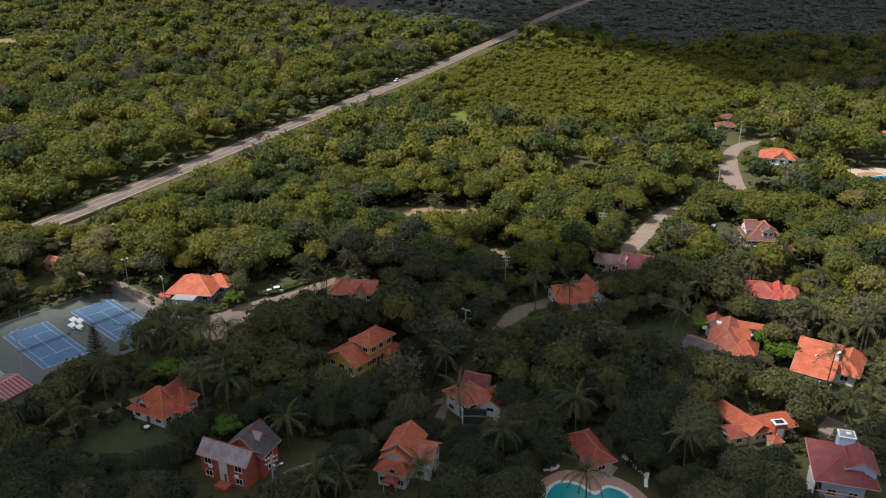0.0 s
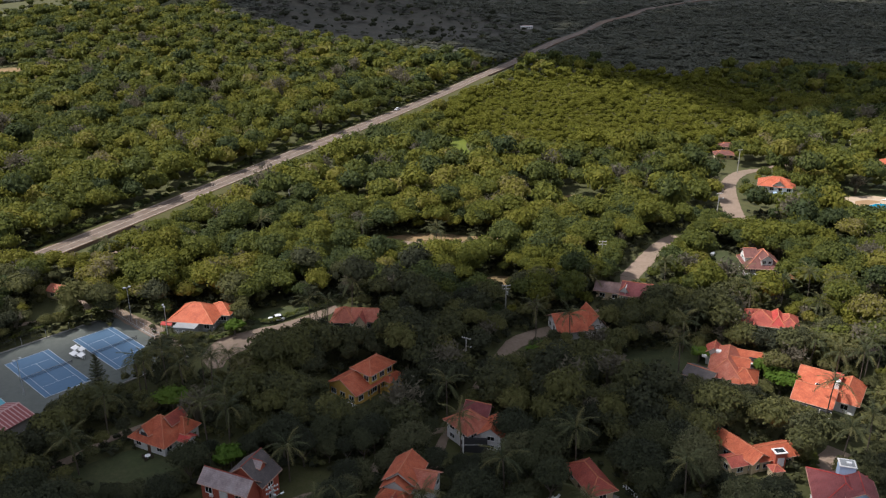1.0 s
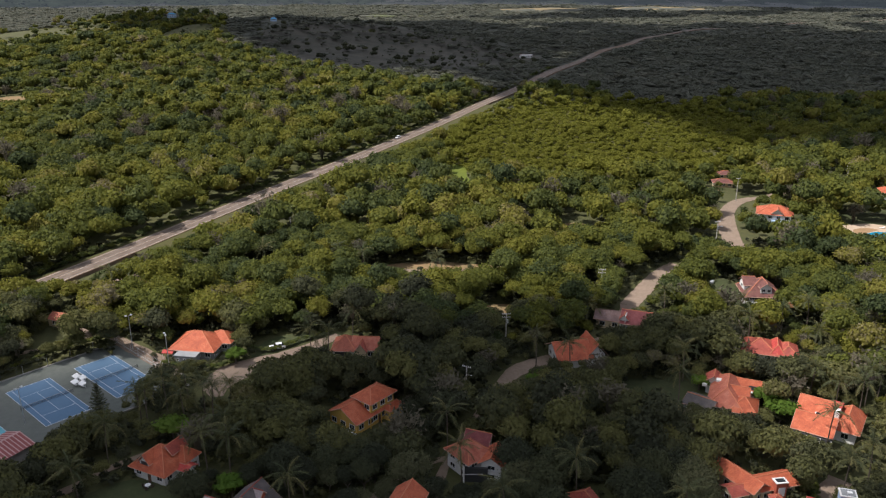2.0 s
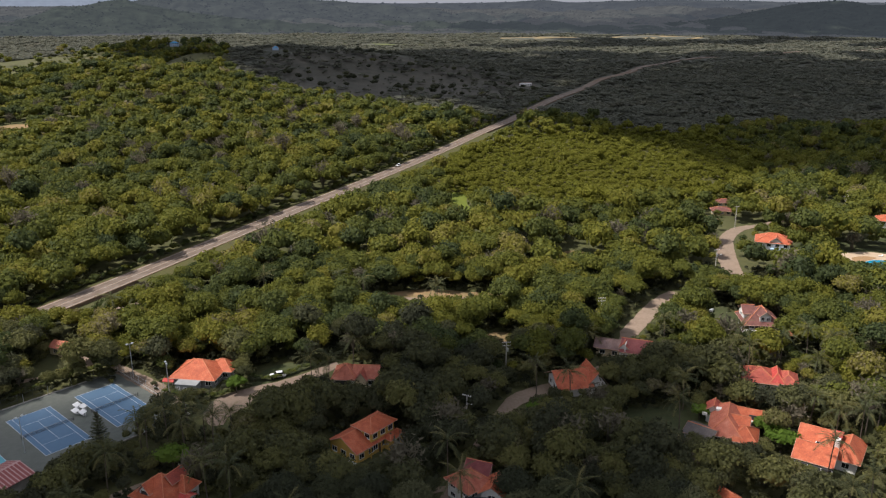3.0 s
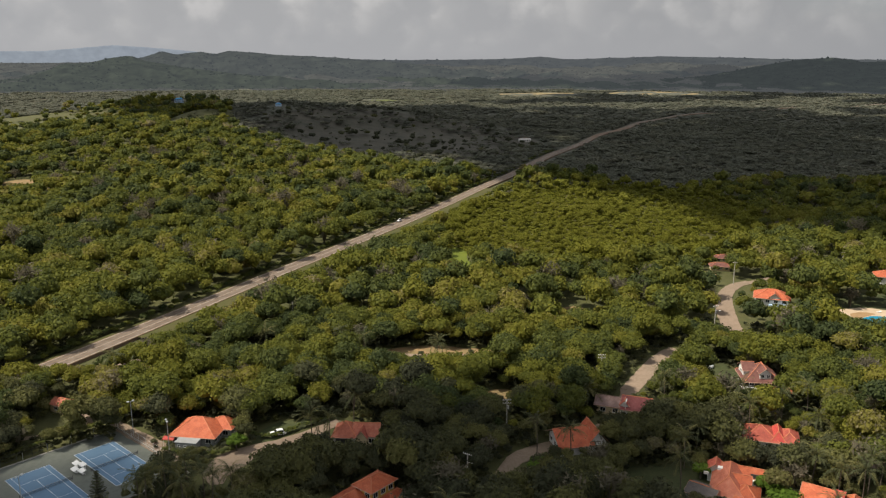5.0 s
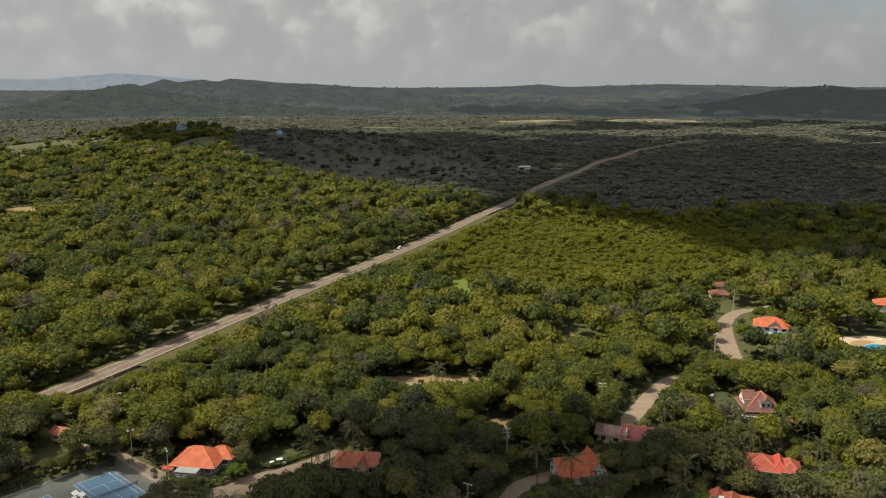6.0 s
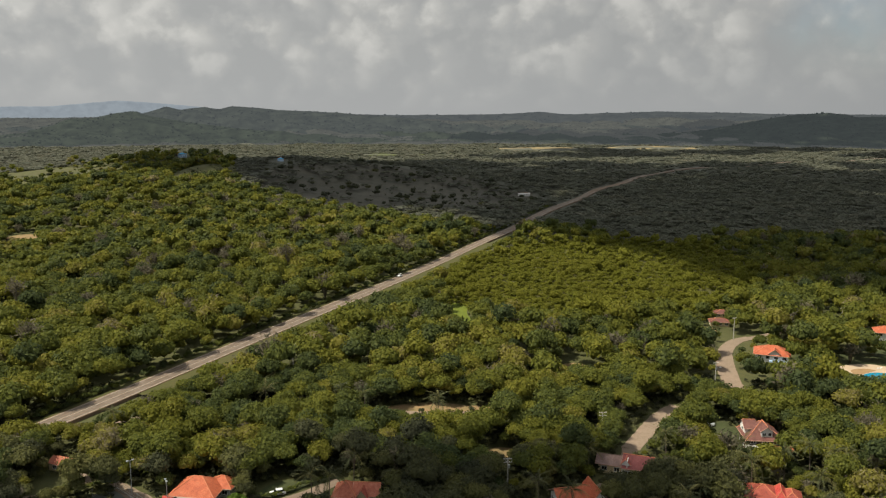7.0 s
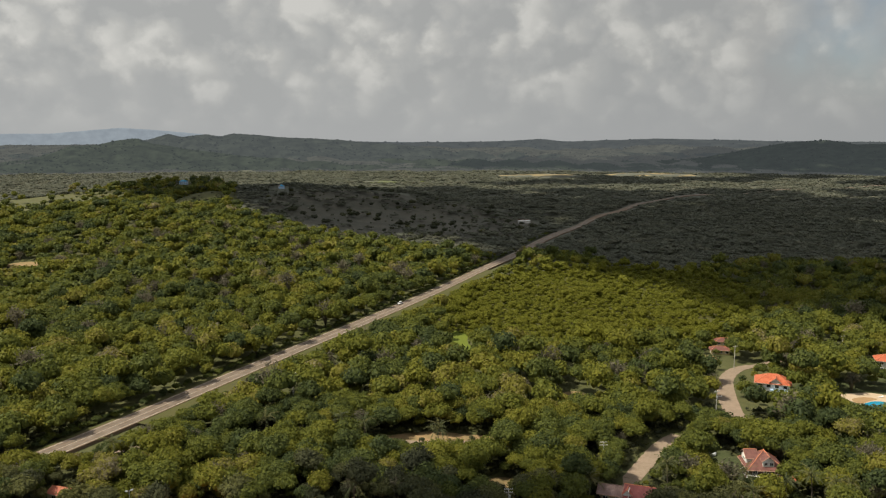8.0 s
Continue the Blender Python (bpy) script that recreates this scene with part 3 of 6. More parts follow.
def wing(h, x, y, w, d, eave, rise, kind="hip", along="x", wall="white", tiles="tile_orange", over=0.6, base=0.0, sides="flr", storeys=1, door=None, turn=0.0, every=2.9, ridge="ridge", gable=None):
    """One block of a house: wall, roof with ridge caps and fascia, windows. x, y is its middle in the house's frame."""
    s = pose(x, y, 0, 0, 0, turn)
    bm = boxed(-w / 2, -d / 2, base - (0.5 if base == 0 else 0), w / 2, d / 2, eave - 0.02)
    if kind == "gable":
        hw, hd = w / 2, d / 2
        pts = [(-hw, -hd), (hw, -hd), (hw, hd), (-hw, hd)]
        k = (hd if along == "x" else hw) / ((hd if along == "x" else hw) + over)
        top = eave - 0.02 + rise * k * 0.985
        ends = [(-hw, -hd, -hw, hd), (hw, -hd, hw, hd)] if along == "x" else [(-hw, -hd, hw, -hd), (-hw, hd, hw, hd)]
        for ax, ay, bx, by in ends:
            sx, sy = (0.14 * (1 if ax < 0 else -1), 0) if along == "x" else (0, 0.14 * (1 if ay < 0 else -1))
            vs = [bm.verts.new((px + ox, py + oy, pz)) for ox, oy in ((0, 0), (sx, sy)) for px, py, pz in ((ax, ay, eave - 0.03), (bx, by, eave - 0.03), ((ax + bx) / 2, (ay + by) / 2, top))]
            for f in ((0, 1, 2), (5, 4, 3), (0, 3, 4, 1), (1, 4, 5, 2), (2, 5, 3, 0)):
                bm.faces.new([vs[i] for i in f])
        bmesh.ops.recalc_face_normals(bm, faces=bm.faces)
    walls = part("wall", bm, M[gable or wall], h); walls.matrix_local = s
    rb, lines, eaves = roof_mesh(w + 2 * over, d + 2 * over, rise, kind, along)
    drop = rise * over / ((d if along == "x" else w) / 2 + over)
    r = part("roof", rb, M[tiles], h); r.matrix_local = s @ pose(0, 0, eave - drop * 0.4 + 0.16)
    for a, b in lines:
        if (Vector(a) - Vector(b)).length > 0.4:
            part("ridge_cap", tube(bmesh.new(), Vector(a) + Vector((0, 0, 0.03)), Vector(b) + Vector((0, 0, 0.03)), 0.11, sides=6), M[ridge], r)
    for a, b in eaves:
        part("fascia", tube(bmesh.new(), Vector(a) - Vector((0, 0, 0.1)), Vector(b) - Vector((0, 0, 0.1)), 0.09, sides=4), M["fascia"], r)
    height = (eave - base) / storeys
    for side in sides:
        span, facing, ox, oy = {"f": (w, 0, 0, -d / 2), "b": (w, 180, 0, d / 2), "l": (d, -90, -w / 2, 0), "r": (d, 90, w / 2, 0)}[side]
        n = max(1, int(span / every))
        for lv in range(storeys):
            for i in range(n):
                t = (i + 0.5) / n * span - span / 2
                px, py = (t, oy) if side in "fb" else (ox, t)
                if side == "f" and lv == 0 and door == i:
                    dd = part("door", boxed(-0.5, -0.06, 0, 0.5, 0.02, 2.05, bevel=0.01), M["wood"], h, "brown wooden front door"); dd.matrix_local = s @ pose(px, py - 0.01, base + 0.02)
                    continue
                if height < 1.6:
                    continue
                wz = base + lv * height + min(0.95, height * 0.35)
                win_h = min(1.25, height * 0.45)
                hold = s @ pose(px, py, wz, 0, 0, facing)
                window(h, 0, 0, 0, min(1.5, span / n * 0.55), win_h, 0)
                h.children[-1].matrix_local = hold
    return r


def villa(x, y, turn, label, clear=7.0, radius=8.0, scale=1.0):
    HOUSE_SPOTS.append((x, y, radius * scale, clear))
    h = thing("house", x, y, turn, label, "house", "villas among the trees")
    h.scale = (scale, scale, scale)
    return h


def villas():
    h = villa(-68.6, 207.0, -8, "orange hip-roofed house with grey lean-to by the courts", 9, 10)
    wing(h, 0, 0, 12.0, 9.8, 2.9, 3.6, "hip", "x", "grey", "tile_orange", 0.8, door=1)
    wing(h, 5.4, 3.6, 6.6, 5.6, 2.9, 2.4, "hip", "x", "grey", "tile_orange", 0.6)
    aw = part("awning", roof_mesh(3.2, 2.2, 0.5, "gable", "x")[0], M["tile_bright"], h, "small red awning beside the wall"); aw.matrix_local = pose(-6.6, -5.4, 2.1)
    for px, py in ((-8.0, -6.3), (-5.2, -6.3)):
        part("awning_post", tube(bmesh.new(), (px, py, -0.1), (px, py, 2.1), 0.06), M["white"], h)
    b = part("lean_to", boxed(-3.4, -8.6, -0.3, 2.6, -5.7, 2.6, bevel=0.05), M["grey"], h, "grey block lean-to with a flat roof")
    part("lid", boxed(-3.6, -8.8, 2.6, 2.8, -5.62, 2.75, bevel=0.03), M["grey"], b)
    for k in range(3):
        window(h, -2.4 + 1.9 * k, -8.62, 1.4, 0.6, 0.5, 0, 1)
    h = villa(-24.5, 205, -4, "salmon-roofed bungalow with dark garage opening", 9, 8)
    wing(h, -2.6, 0, 6.0, 7.4, 3.0, 3.0, "hip", "x", "white", "tile_salmon", 0.6, sides="lr")
    wing(h, 3.2, 0.6, 6.4, 6.4, 3.0, 2.4, "gable", "x", "cream", "tile_salmon", 0.6)
    wing(h, 2.2, -2.4, 2.8, 3.4, 3.0, 2.3, "gable", "y", "cream", "tile_red", 0.4, sides="")
    # flat dark panel on the wall stands for the garage's dark inside
    part("garage_opening", boxed(-5.0, -3.78, 0, -0.6, -3.69, 2.4), M["iron_shade"], h, "dark panel for the shaded open garage")
    h = villa(-19.3, 171.0, 51, "two-storey ochre yellow house with orange tiled roofs", 10, 10)
    wing(h, 0.0, 0.0, 12.6, 8.8, 3.1, 2.7, "gable", "x", "yellow", "tile_orange", 0.7, door=2)
    wing(h, 2.5, -1.7, 7.8, 5.4, 6.2, 1.9, "hip", "x", "yellow", "tile_orange", 0.7, sides="flrb", storeys=2, base=0.2, every=2.4)
    wing(h, 5.3, -5.3, 4.6, 2.2, 3.0, 1.0, "hip", "x", "yellow", "tile_orange", 0.5, sides="f")
    for px in (-2.2, 1.4):
        part("porch_post", tube(bmesh.new(), (px, -5.0, 0), (px, -5.0, 2.9), 0.14), M["yellow"], h)
    part("terrace", boxed(-8.6, -5.6, -0.2, -6.4, -1.0, 0.5, bevel=0.05), M["white"], h, "low white terrace wall")
    h = villa(-59.9, 149.4, -26, "white villa with orange hip roof and dormer", 9, 8.5, 0.9)
    wing(h, 0, 0, 9.6, 9.0, 3.0, 4.4, "hip", "x", "white", "tile_orange", 0.9, door=1)
    wing(h, -1.4, -2.0, 3.0, 4.4, 4.5, 2.2, "gable", "y", "white", "tile_orange", 0.5, base=3.2, sides="")
    # dark panel painted in for the shade inside the dormer
    part("dormer_opening", boxed(-2.4, -4.26, 3.5, -0.4, -4.16, 4.7, bevel=0.02), M["iron_shade"], h, "dark panel for the shaded hole of the dormer")
    wing(h, 1.6, 2.4, 3.2, 4.6, 5.4, 2.0, "gable", "y", "white", "tile_red", 0.4, base=3.4, sides="")
    wing(h, 3.6, 3.2, 5.0, 4.4, 3.6, 2.6, "hip", "x", "white", "tile_orange", 0.6, sides="r")
    wing(h, 6.6, 0.6, 3.0, 3.2, 2.7, 0.7, "gable", "x", "white", "tile_bright", 0.4, sides="r")
    h = villa(-39.9, 127.9, -23, "red brick two-storey house with grey shingle roofs", 10, 9.5)
    wing(h, 0, 0, 10.2, 4.0, 5.6, 2.2, "gable", "x", "brick", "tile_grey", 0.5, storeys=2, ridge="tile_red", every=2.6, sides="fl")
    wing(h, 1.9, 4.6, 7.8, 5.4, 5.2, 3.6, "gable", "y", "brick", "tile_brown", 0.6, storeys=2, ridge="tile_red", sides="rb")
    wing(h, 3.2, 4.6, 2.2, 1.7, 7.4, 1.1, "gable", "x", "brick", "tile_grey", 0.2, base=5.8, sides="", ridge="tile_red")
    part("entrance_bay", boxed(-0.9, -2.16, -0.3, 0.9, -1.9, 5.35, bevel=0.02), M["white"], h, "tall white entrance bay")
    part("door", boxed(0.2, -2.22, 0.9, 0.7, -2.15, 2.5), M["wood"], h, "narrow dark front door")
    part("porch", boxed(-0.9, -4.2, -0.3, 1.9, -2.2, 0.9, bevel=0.05), M["brick"], h, "brick porch wall")
    for px, pz in ((-3.2, 3.1), (2.6, 2.4)):
        part("air_conditioner", boxed(px, -2.36, pz, px + 0.8, -2.01, pz + 0.6, bevel=0.03), M["plastic"], h, "white wall-mounted air conditioner")
    h = villa(-8.0, 128.4, -18, "white villa with stepped orange gables", 10, 8.5, 0.93)
    wing(h, 0, 3.4, 5.8, 7.0, 6.0, 2.7, "gable", "y", "white", "tile_orange", 0.7, storeys=2, sides="lb")
    wing(h, -0.2, -0.8, 5.2, 1.6, 5.2, 2.3, "gable", "y", "white", "tile_orange", 0.7, storeys=2, sides="l")
    wing(h, -0.2, -2.6, 5.8, 2.4, 3.9, 1.8, "hip", "x", "white", "tile_orange", 0.7, door=1, every=1.9, sides="flr")
    wing(h, 0.2, -3.3, 1.5, 1.8, 4.4, 1.0, "gable", "y", "white", "tile_red", 0.25, base=3.6, sides="")
    wing(h, 4.5, 3.2, 4.2, 5.8, 5.1, 2.2, "gable", "x", "white", "tile_salmon", 0.6, storeys=2, sides="fr")
    can = part("porch_canopy", roof_mesh(3.0, 1.9, 0.7, "hip", "x")[0], M["tile_red"], h, "small red tiled entrance canopy"); can.matrix_local = pose(0.1, -4.9, 2.6)
    for px in (-1.2, 1.4):
        part("porch_post", tube(bmesh.new(), (px, -5.6, 0), (px, -5.6, 2.5), 0.09), M["white"], h)
    part("upper_window", boxed(-0.3, -4.24, 3.5, 0.7, -4.16, 4.7), M["glass"], h, "dark arched upper window")
    h = villa(6.8, 149.6, 0, "white villa with salmon and dark red tiled roofs", 9, 8)
    wing(h, -1.0, 0.8, 6.4, 7.0, 4.4, 2.5, "hip", "x", "white", "tile_salmon", 0.7, storeys=2, sides="lf", turn=38)
    wing(h, 1.2, 4.8, 4.8, 3.4, 4.7, 2.0, "gable", "x", "white", "tile_wine", 0.6, sides="r", turn=-22)
    wing(h, 4.2, -1.6, 4.4, 5.2, 4.2, 1.9, "gable", "y", "white", "tile_orange", 0.7, storeys=2, turn=-18)
    # solid dark block in place of the shade under the eave
    ver = part("veranda", boxed(-2.6, -3.2, -0.1, 2.6, -2.6, 3.4), M["iron_shade"], h, "dark solid block for deep porch shade"); ver.matrix_local = pose(0.4, -1.2, 0, 0, 0, -6)
    part("post", boxed(-2.5, -4.6, -0.2, -2.2, -4.3, 3.9, bevel=0.02), M["white"], h)
    part("railing", boxed(-2.4, -4.56, 2.0, 2.2, -4.5, 2.1), M["white"], h)
    h = villa(37.0, 202.0, 12, "orange-roofed house with a tall gable", 7, 9)
    wing(h, -2.2, 0, 8.4, 9.6, 2.8, 3.2, "gable", "x", "white", "tile_orange", 1.0)
    wing(h, 4.2, -0.4, 4.8, 8.0, 3.0, 3.6, "gable", "y", "white", "tile_orange", 0.7)
    h = villa(54.8, 222.5, -20, "house with weathered brown and red gabled roofs", 8, 9)
    wing(h, -4.6, 0.8, 7.4, 5.6, 3.0, 1.9, "gable", "x", "cream", "tile_faded", 0.8, sides="fl", ridge="tile_faded")
    wing(h, 3.4, -0.2, 7.4, 6.6, 3.4, 2.9, "gable", "x", "cream", "tile_wine", 0.9)
    part("parapet", boxed(0.3, -4.1, 3.2, 0.55, 0.2, 5.6, bevel=0.03), M["white"], h, "white parapet between the roofs")
    wing(h, 0.0, -2.2, 2.4, 2.6, 4.2, 1.6, "gable", "y", "white", "tile_red", 0.3, sides="f")
    wing(h, 7.6, -4.4, 2.6, 2.4, 2.6, 0.8, "hip", "x", "cream", "tile_orange", 0.4, sides="")
    h = villa(70.5, 178.0, -23, "salmon-tiled villa with white balcony", 9.5, 9.5)
    wing(h, 0, 0, 6.8, 14.4, 3.0, 3.5, "hip", "y", "white", "tile_salmon", 0.8)
    wing(h, 4.2, -4.4, 5.0, 7.0, 2.7, 2.3, "hip", "x", "white", "tile_orange", 0.8, sides="fr")
    wing(h, 2.6, -1.2, 4.6, 3.2, 4.2, 1.7, "gable", "x", "white", "tile_orange", 0.4, base=2.6, sides="")
    wing(h, 4.4, 5.0, 6.2, 5.0, 3.4, 1.7, "gable", "x", "white", "tile_orange", 0.7, sides="r")
    wing(h, -3.6, 5.4, 3.4, 3.6, 3.5, 1.6, "gable", "y", "white", "tile_red", 0.5, sides="l")
    bal = part("balcony", boxed(4.0, 0.9, 2.4, 7.8, 2.3, 3.5, bevel=0.04), M["white"], h, "white walled balcony")
    # dark box as the shaded inside behind the balcony
    part("opening", boxed(4.8, 2.22, 3.4, 6.6, 2.48, 4.7), M["iron_shade"], bal)
    part("awning", boxed(6.2, 1.0, 3.5, 7.7, 2.2, 3.62, bevel=0.02), M["tile_bright"], bal, "small red canopy on the balcony")
    part("terrace", boxed(-6.2, 2.2, 2.4, -5.0, 5.0, 3.1, bevel=0.04), M["white"], h, "white side terrace wall")
    part("roof_step", boxed(-3.0, 2.0, 4.3, -1.4, 3.4, 4.9, bevel=0.05), M["white"], h, "small white roof step")
    h = villa(89.5, 165.0, -34, "orange-tiled villa with roof lights, palm in front", 9.5, 10)
    wing(h, -2.0, -3.4, 7.4, 8.0, 3.0, 2.5, "gable", "x", "white", "tile_orange", 0.8)
    wing(h, -2.4, 3.2, 7.6, 6.0, 4.2, 2.2, "gable", "x", "white", "tile_orange", 0.8, sides="l")
    wing(h, 4.2, 2.2, 4.4, 9.8, 3.2, 2.9, "hip", "y", "white", "tile_orange", 0.9)
    wing(h, -0.6, -0.8, 2.4, 3.4, 4.7, 1.0, "hip", "y", "white", "tile_orange", 0.4, base=3.4, sides="")
    lt = part("roof_light", boxed(-2.6, -2.8, 4.0, -0.2, -1.4, 5.1, bevel=0.05), M["white"], h, "white framed roof light")
    part("pane", boxed(-2.4, -2.6, 5.1, -0.4, -1.6, 5.14), M["glass"], lt)
    part("terrace_wall", boxed(1.2, -0.4, 4.2, 2.2, 3.6, 6.0, bevel=0.05), M["white"], h, "white terrace wall on the roof")
    part("canopy", boxed(0.2, 1.4, 6.0, 2.4, 4.6, 6.12, bevel=0.02), M["tile_bright"], h, "small red canopy over the terrace")
    # near-black box stands for the deep shade behind the railing
    part("veranda", boxed(-5.8, -8.6, 0.2, 2.4, -7.42, 2.5), M["iron_shade"], h, "dark solid block for deep porch shade")
    part("railing", boxed(-6.0, -8.9, 0.9, 2.6, -8.72, 1.1), M["white"], h)
    for px in (-5.6, -2.8, 0.0, 2.3):
        part("post", boxed(px - 0.09, -8.9, -0.2, px + 0.09, -8.72, 2.6), M["white"], h)
    h = villa(63.4, 142.2, 8, "L-shaped orange-tiled villa with red chimney tower", 9.5, 11, 0.84)
    wing(h, -2.2, 1.4, 4.8, 12.4, 3.6, 2.0, "gable", "y", "cream", "tile_orange", 0.8, turn=22)
    wing(h, 4.8, -1.2, 9.6, 5.2, 3.4, 1.9, "gable", "x", "cream", "tile_orange", 0.8, turn=8)
    wing(h, -5.2, -2.6, 4.6, 4.6, 2.8, 1.2, "gable", "x", "cream", "tile_red", 0.5, turn=8)
    t = part("chimney_tower", boxed(3.4, -5.6, -0.3, 6.2, -3.6, 5.6, bevel=0.05), M["brick"], h, "red tower with a pale opening")
    part("opening", boxed(4.0, -5.66, 2.0, 5.7, -5.58, 4.4), M["frame"], t)
    part("cap", boxed(3.2, -5.8, 5.6, 6.4, -3.4, 5.8, bevel=0.03), M["white"], t)
    part("skylight", boxed(3.7, -5.3, 5.8, 5.9, -3.9, 5.86), M["glass"], t)
    wing(h, 3.2, -6.6, 2.6, 2.6, 2.4, 0.9, "hip", "x", "cream", "tile_red", 0.3, sides="")
    h = villa(74.4, 125.8, -16, "pale blue villa with maroon roof and glazed lantern", 10, 10)
    wing(h, 0, 0, 7.2, 9.4, 5.1, 2.9, "hip", "y", "pale_blue", "tile_wine", 1.9, storeys=2, ridge="tile_bright")
    wing(h, 2.6, -0.8, 4.9, 6.0, 6.5, 1.7, "gable", "y", "pale_blue", "tile_wine", 0.45, base=4.4, sides="f", ridge="tile_bright", every=5.0)
    lt = part("roof_lantern", boxed(-0.6, 2.5, 5.2, 2.2, 4.9, 8.8, bevel=0.05), M["pale_blue"], h, "pale blue roof lantern with flat top")
    part("rim", boxed(-0.75, 2.35, 8.8, 2.35, 5.05, 9.0, bevel=0.03), M["white"], lt)
    part("roof_slab", boxed(-0.45, 2.65, 9.0, 2.05, 4.75, 9.03), M["grey"], lt)
    part("tank", boxed(0.6, 3.3, 9.03, 1.5, 3.9, 9.3, bevel=0.04), M["plastic"], lt)
    part("side_wall", boxed(-5.5, -6.2, -0.3, -5.1, -1.0, 4.0, bevel=0.03), M["white"], h, "white side wall")
    for px in (-4.6, -1.4, 1.8, 4.8):
        part("post", boxed(px - 0.1, -8.2, -0.2, px + 0.1, -8.0, 3.0), M["white"], h)
    for py in (-8.2, -7.2):
        part("beam", boxed(-5.0, py, 3.0, 5.2, py + 0.2, 3.2, bevel=0.02), M["fascia"], h)
    part("terrace_floor", boxed(-5.2, -9.0, -0.3, 5.4, -6.0, 0.06), M["fascia"], h, "red tiled terrace floor")
    h = villa(29.0, 133.5, -70, "small pool house with red tiled hip roof", 3, 6.5)
    wing(h, 0, 0, 9.8, 4.6, 2.7, 1.9, "hip", "x", "cream", "tile_red", 0.7, door=1)
    h = villa(90.5, 203.0, -18, "low house with salmon and bright red roofs", 9, 8.5)
    wing(h, -2.6, 0, 8.4, 8.4, 3.0, 2.7, "hip", "x", "white", "tile_red", 0.8)
    wing(h, 1.9, -0.2, 2.8, 7.6, 3.3, 2.3, "hip", "y", "white", "tile_bright", 0.5)
    wing(h, 4.8, 0, 4.4, 7.0, 3.0, 1.9, "hip", "y", "white", "tile_red", 0.6)
    part("verge_board", boxed(-7.6, -5.0, 2.7, -7.3, 3.6, 3.0), M["white"], h, "white board along the eave")
    h = villa(102.0, 241.5, -5, "three-storey house with maroon roofs and dormers", 8, 9)
    wing(h, 0, 0, 10.4, 9.6, 4.6, 4.6, "hip", "y", "timber", "tile_maroon", 0.9, storeys=2)
    wing(h, 0.6, -1.8, 3.4, 5.6, 7.2, 1.6, "gable", "y", "white", "tile_maroon", 0.4, base=5.0, sides="f", every=1.2)
    wing(h, -3.6, 1.4, 3.4, 5.6, 6.8, 2.0, "gable", "x", "white", "tile_maroon", 0.4, base=4.6, sides="l")
    aw = part("awning", roof_mesh(6.4, 4.0, 0.7, "gable", "x")[0], M["tile_orange"], h, "orange tiled terrace awning"); aw.matrix_local = pose(6.0, -6.2, 2.5)
    for px in (3.4, 8.8):
        part("awning_post", tube(bmesh.new(), (px, -7.8, -0.1), (px, -7.8, 2.5), 0.09), M["timber"], h)
    # dark filler block plays the shade below the balcony
    part("veranda", boxed(-5.0, -6.2, 0.1, 2.6, -4.84, 2.3), M["iron_shade"], h, "dark solid block for deep porch shade")
    part("balcony", boxed(-5.4, -6.4, 2.5, 3.0, -4.82, 2.75, bevel=0.03), M["white"], h, "white balcony edge across the front")
    for px in (-5.2, -2.5, 0.2, 2.8):
        part("post", boxed(px - 0.1, -6.4, -0.2, px + 0.1, -6.2, 2.5), M["white"], h)
    h = villa(140.6, 328.0, -22, "white two-storey house with orange hip roof", 9, 9)
    wing(h, 0, 0, 13.0, 9.6, 5.6, 3.0, "hip", "x", "white", "tile_orange", 0.9, storeys=2)
    wing(h, 1.0, -3.6, 4.0, 3.4, 6.2, 2.0, "gable", "y", "white", "tile_orange", 0.5, base=5.4, sides="f")
    part("balcony", boxed(-1.0, -6.4, 2.7, 6.4, -4.7, 3.3, bevel=0.04), M["pale_blue"], h, "pale balcony front")
    h = villa(209, 362, -20, "white house with an orange roof by the pool road", 8, 9)
    wing(h, 0, 0, 11.0, 8.0, 5.4, 2.4, "hip", "x", "white", "tile_orange", 0.8, storeys=2)
    h = villa(101.5, 146.0, -35, "orange-tiled villa at the edge of the estate", 6, 9)
    wing(h, 0, 0, 10.0, 10.0, 4.8, 3.0, "hip", "x", "cream", "tile_orange", 0.8, storeys=2)
    h = villa(-116.2, 225.5, -24, "small shed with faded red roof", 4, 5)
    wing(h, 0, 0, 5.0, 4.6, 2.4, 1.3, "gable", "x", "cream", "tile_salmon", 0.4)
    h = villa(63.0, 174.0, -40, "low outbuilding with a dark roof", 4, 5)
    wing(h, 0, 0, 6.4, 6.0, 2.6, 1.4, "gable", "x", "grey", "tile_brown", 0.5)
    for px, py in ((140, 392), (148, 409)):
        h = villa(px, py, -10, "brown-roofed shelter beside the dirt road", 4, 4.5)
        wing(h, 0, 0, 9.0, 5.0, 2.4, 1.5, "hip", "x", "cream", "tile_maroon", 0.7)
    for px, py, s in ((-425, 1310, 1.5), (-231, 1140, 0.9)):
        h = villa(px, py, 15, "turquoise hilltop house far away", 20, 14)
        wing(h, 0, 0, 9.0 * s, 7.0, 3.0 * s, 2.6, "hip", "x", "pale_blue", "tile_blue", 0.8, storeys=2)
    h = villa(104, 1030, 10, "long white shed in the valley", 12, 14)
    wing(h, 0, 0, 15.0, 5.0, 2.6, 1.2, "gable", "x", "white", "tile_white", 0.4)


M["tile_blue"] = roof_tiles("turquoise sheet roof", (0.06, 0.30, 0.52), (0.05, 0.25, 0.44), (0.08, 0.36, 0.6))
M["tile_white"] = roof_tiles("white sheet roof", (0.6, 0.6, 0.58), (0.5, 0.5, 0.48), (0.68, 0.68, 0.66))
villas()

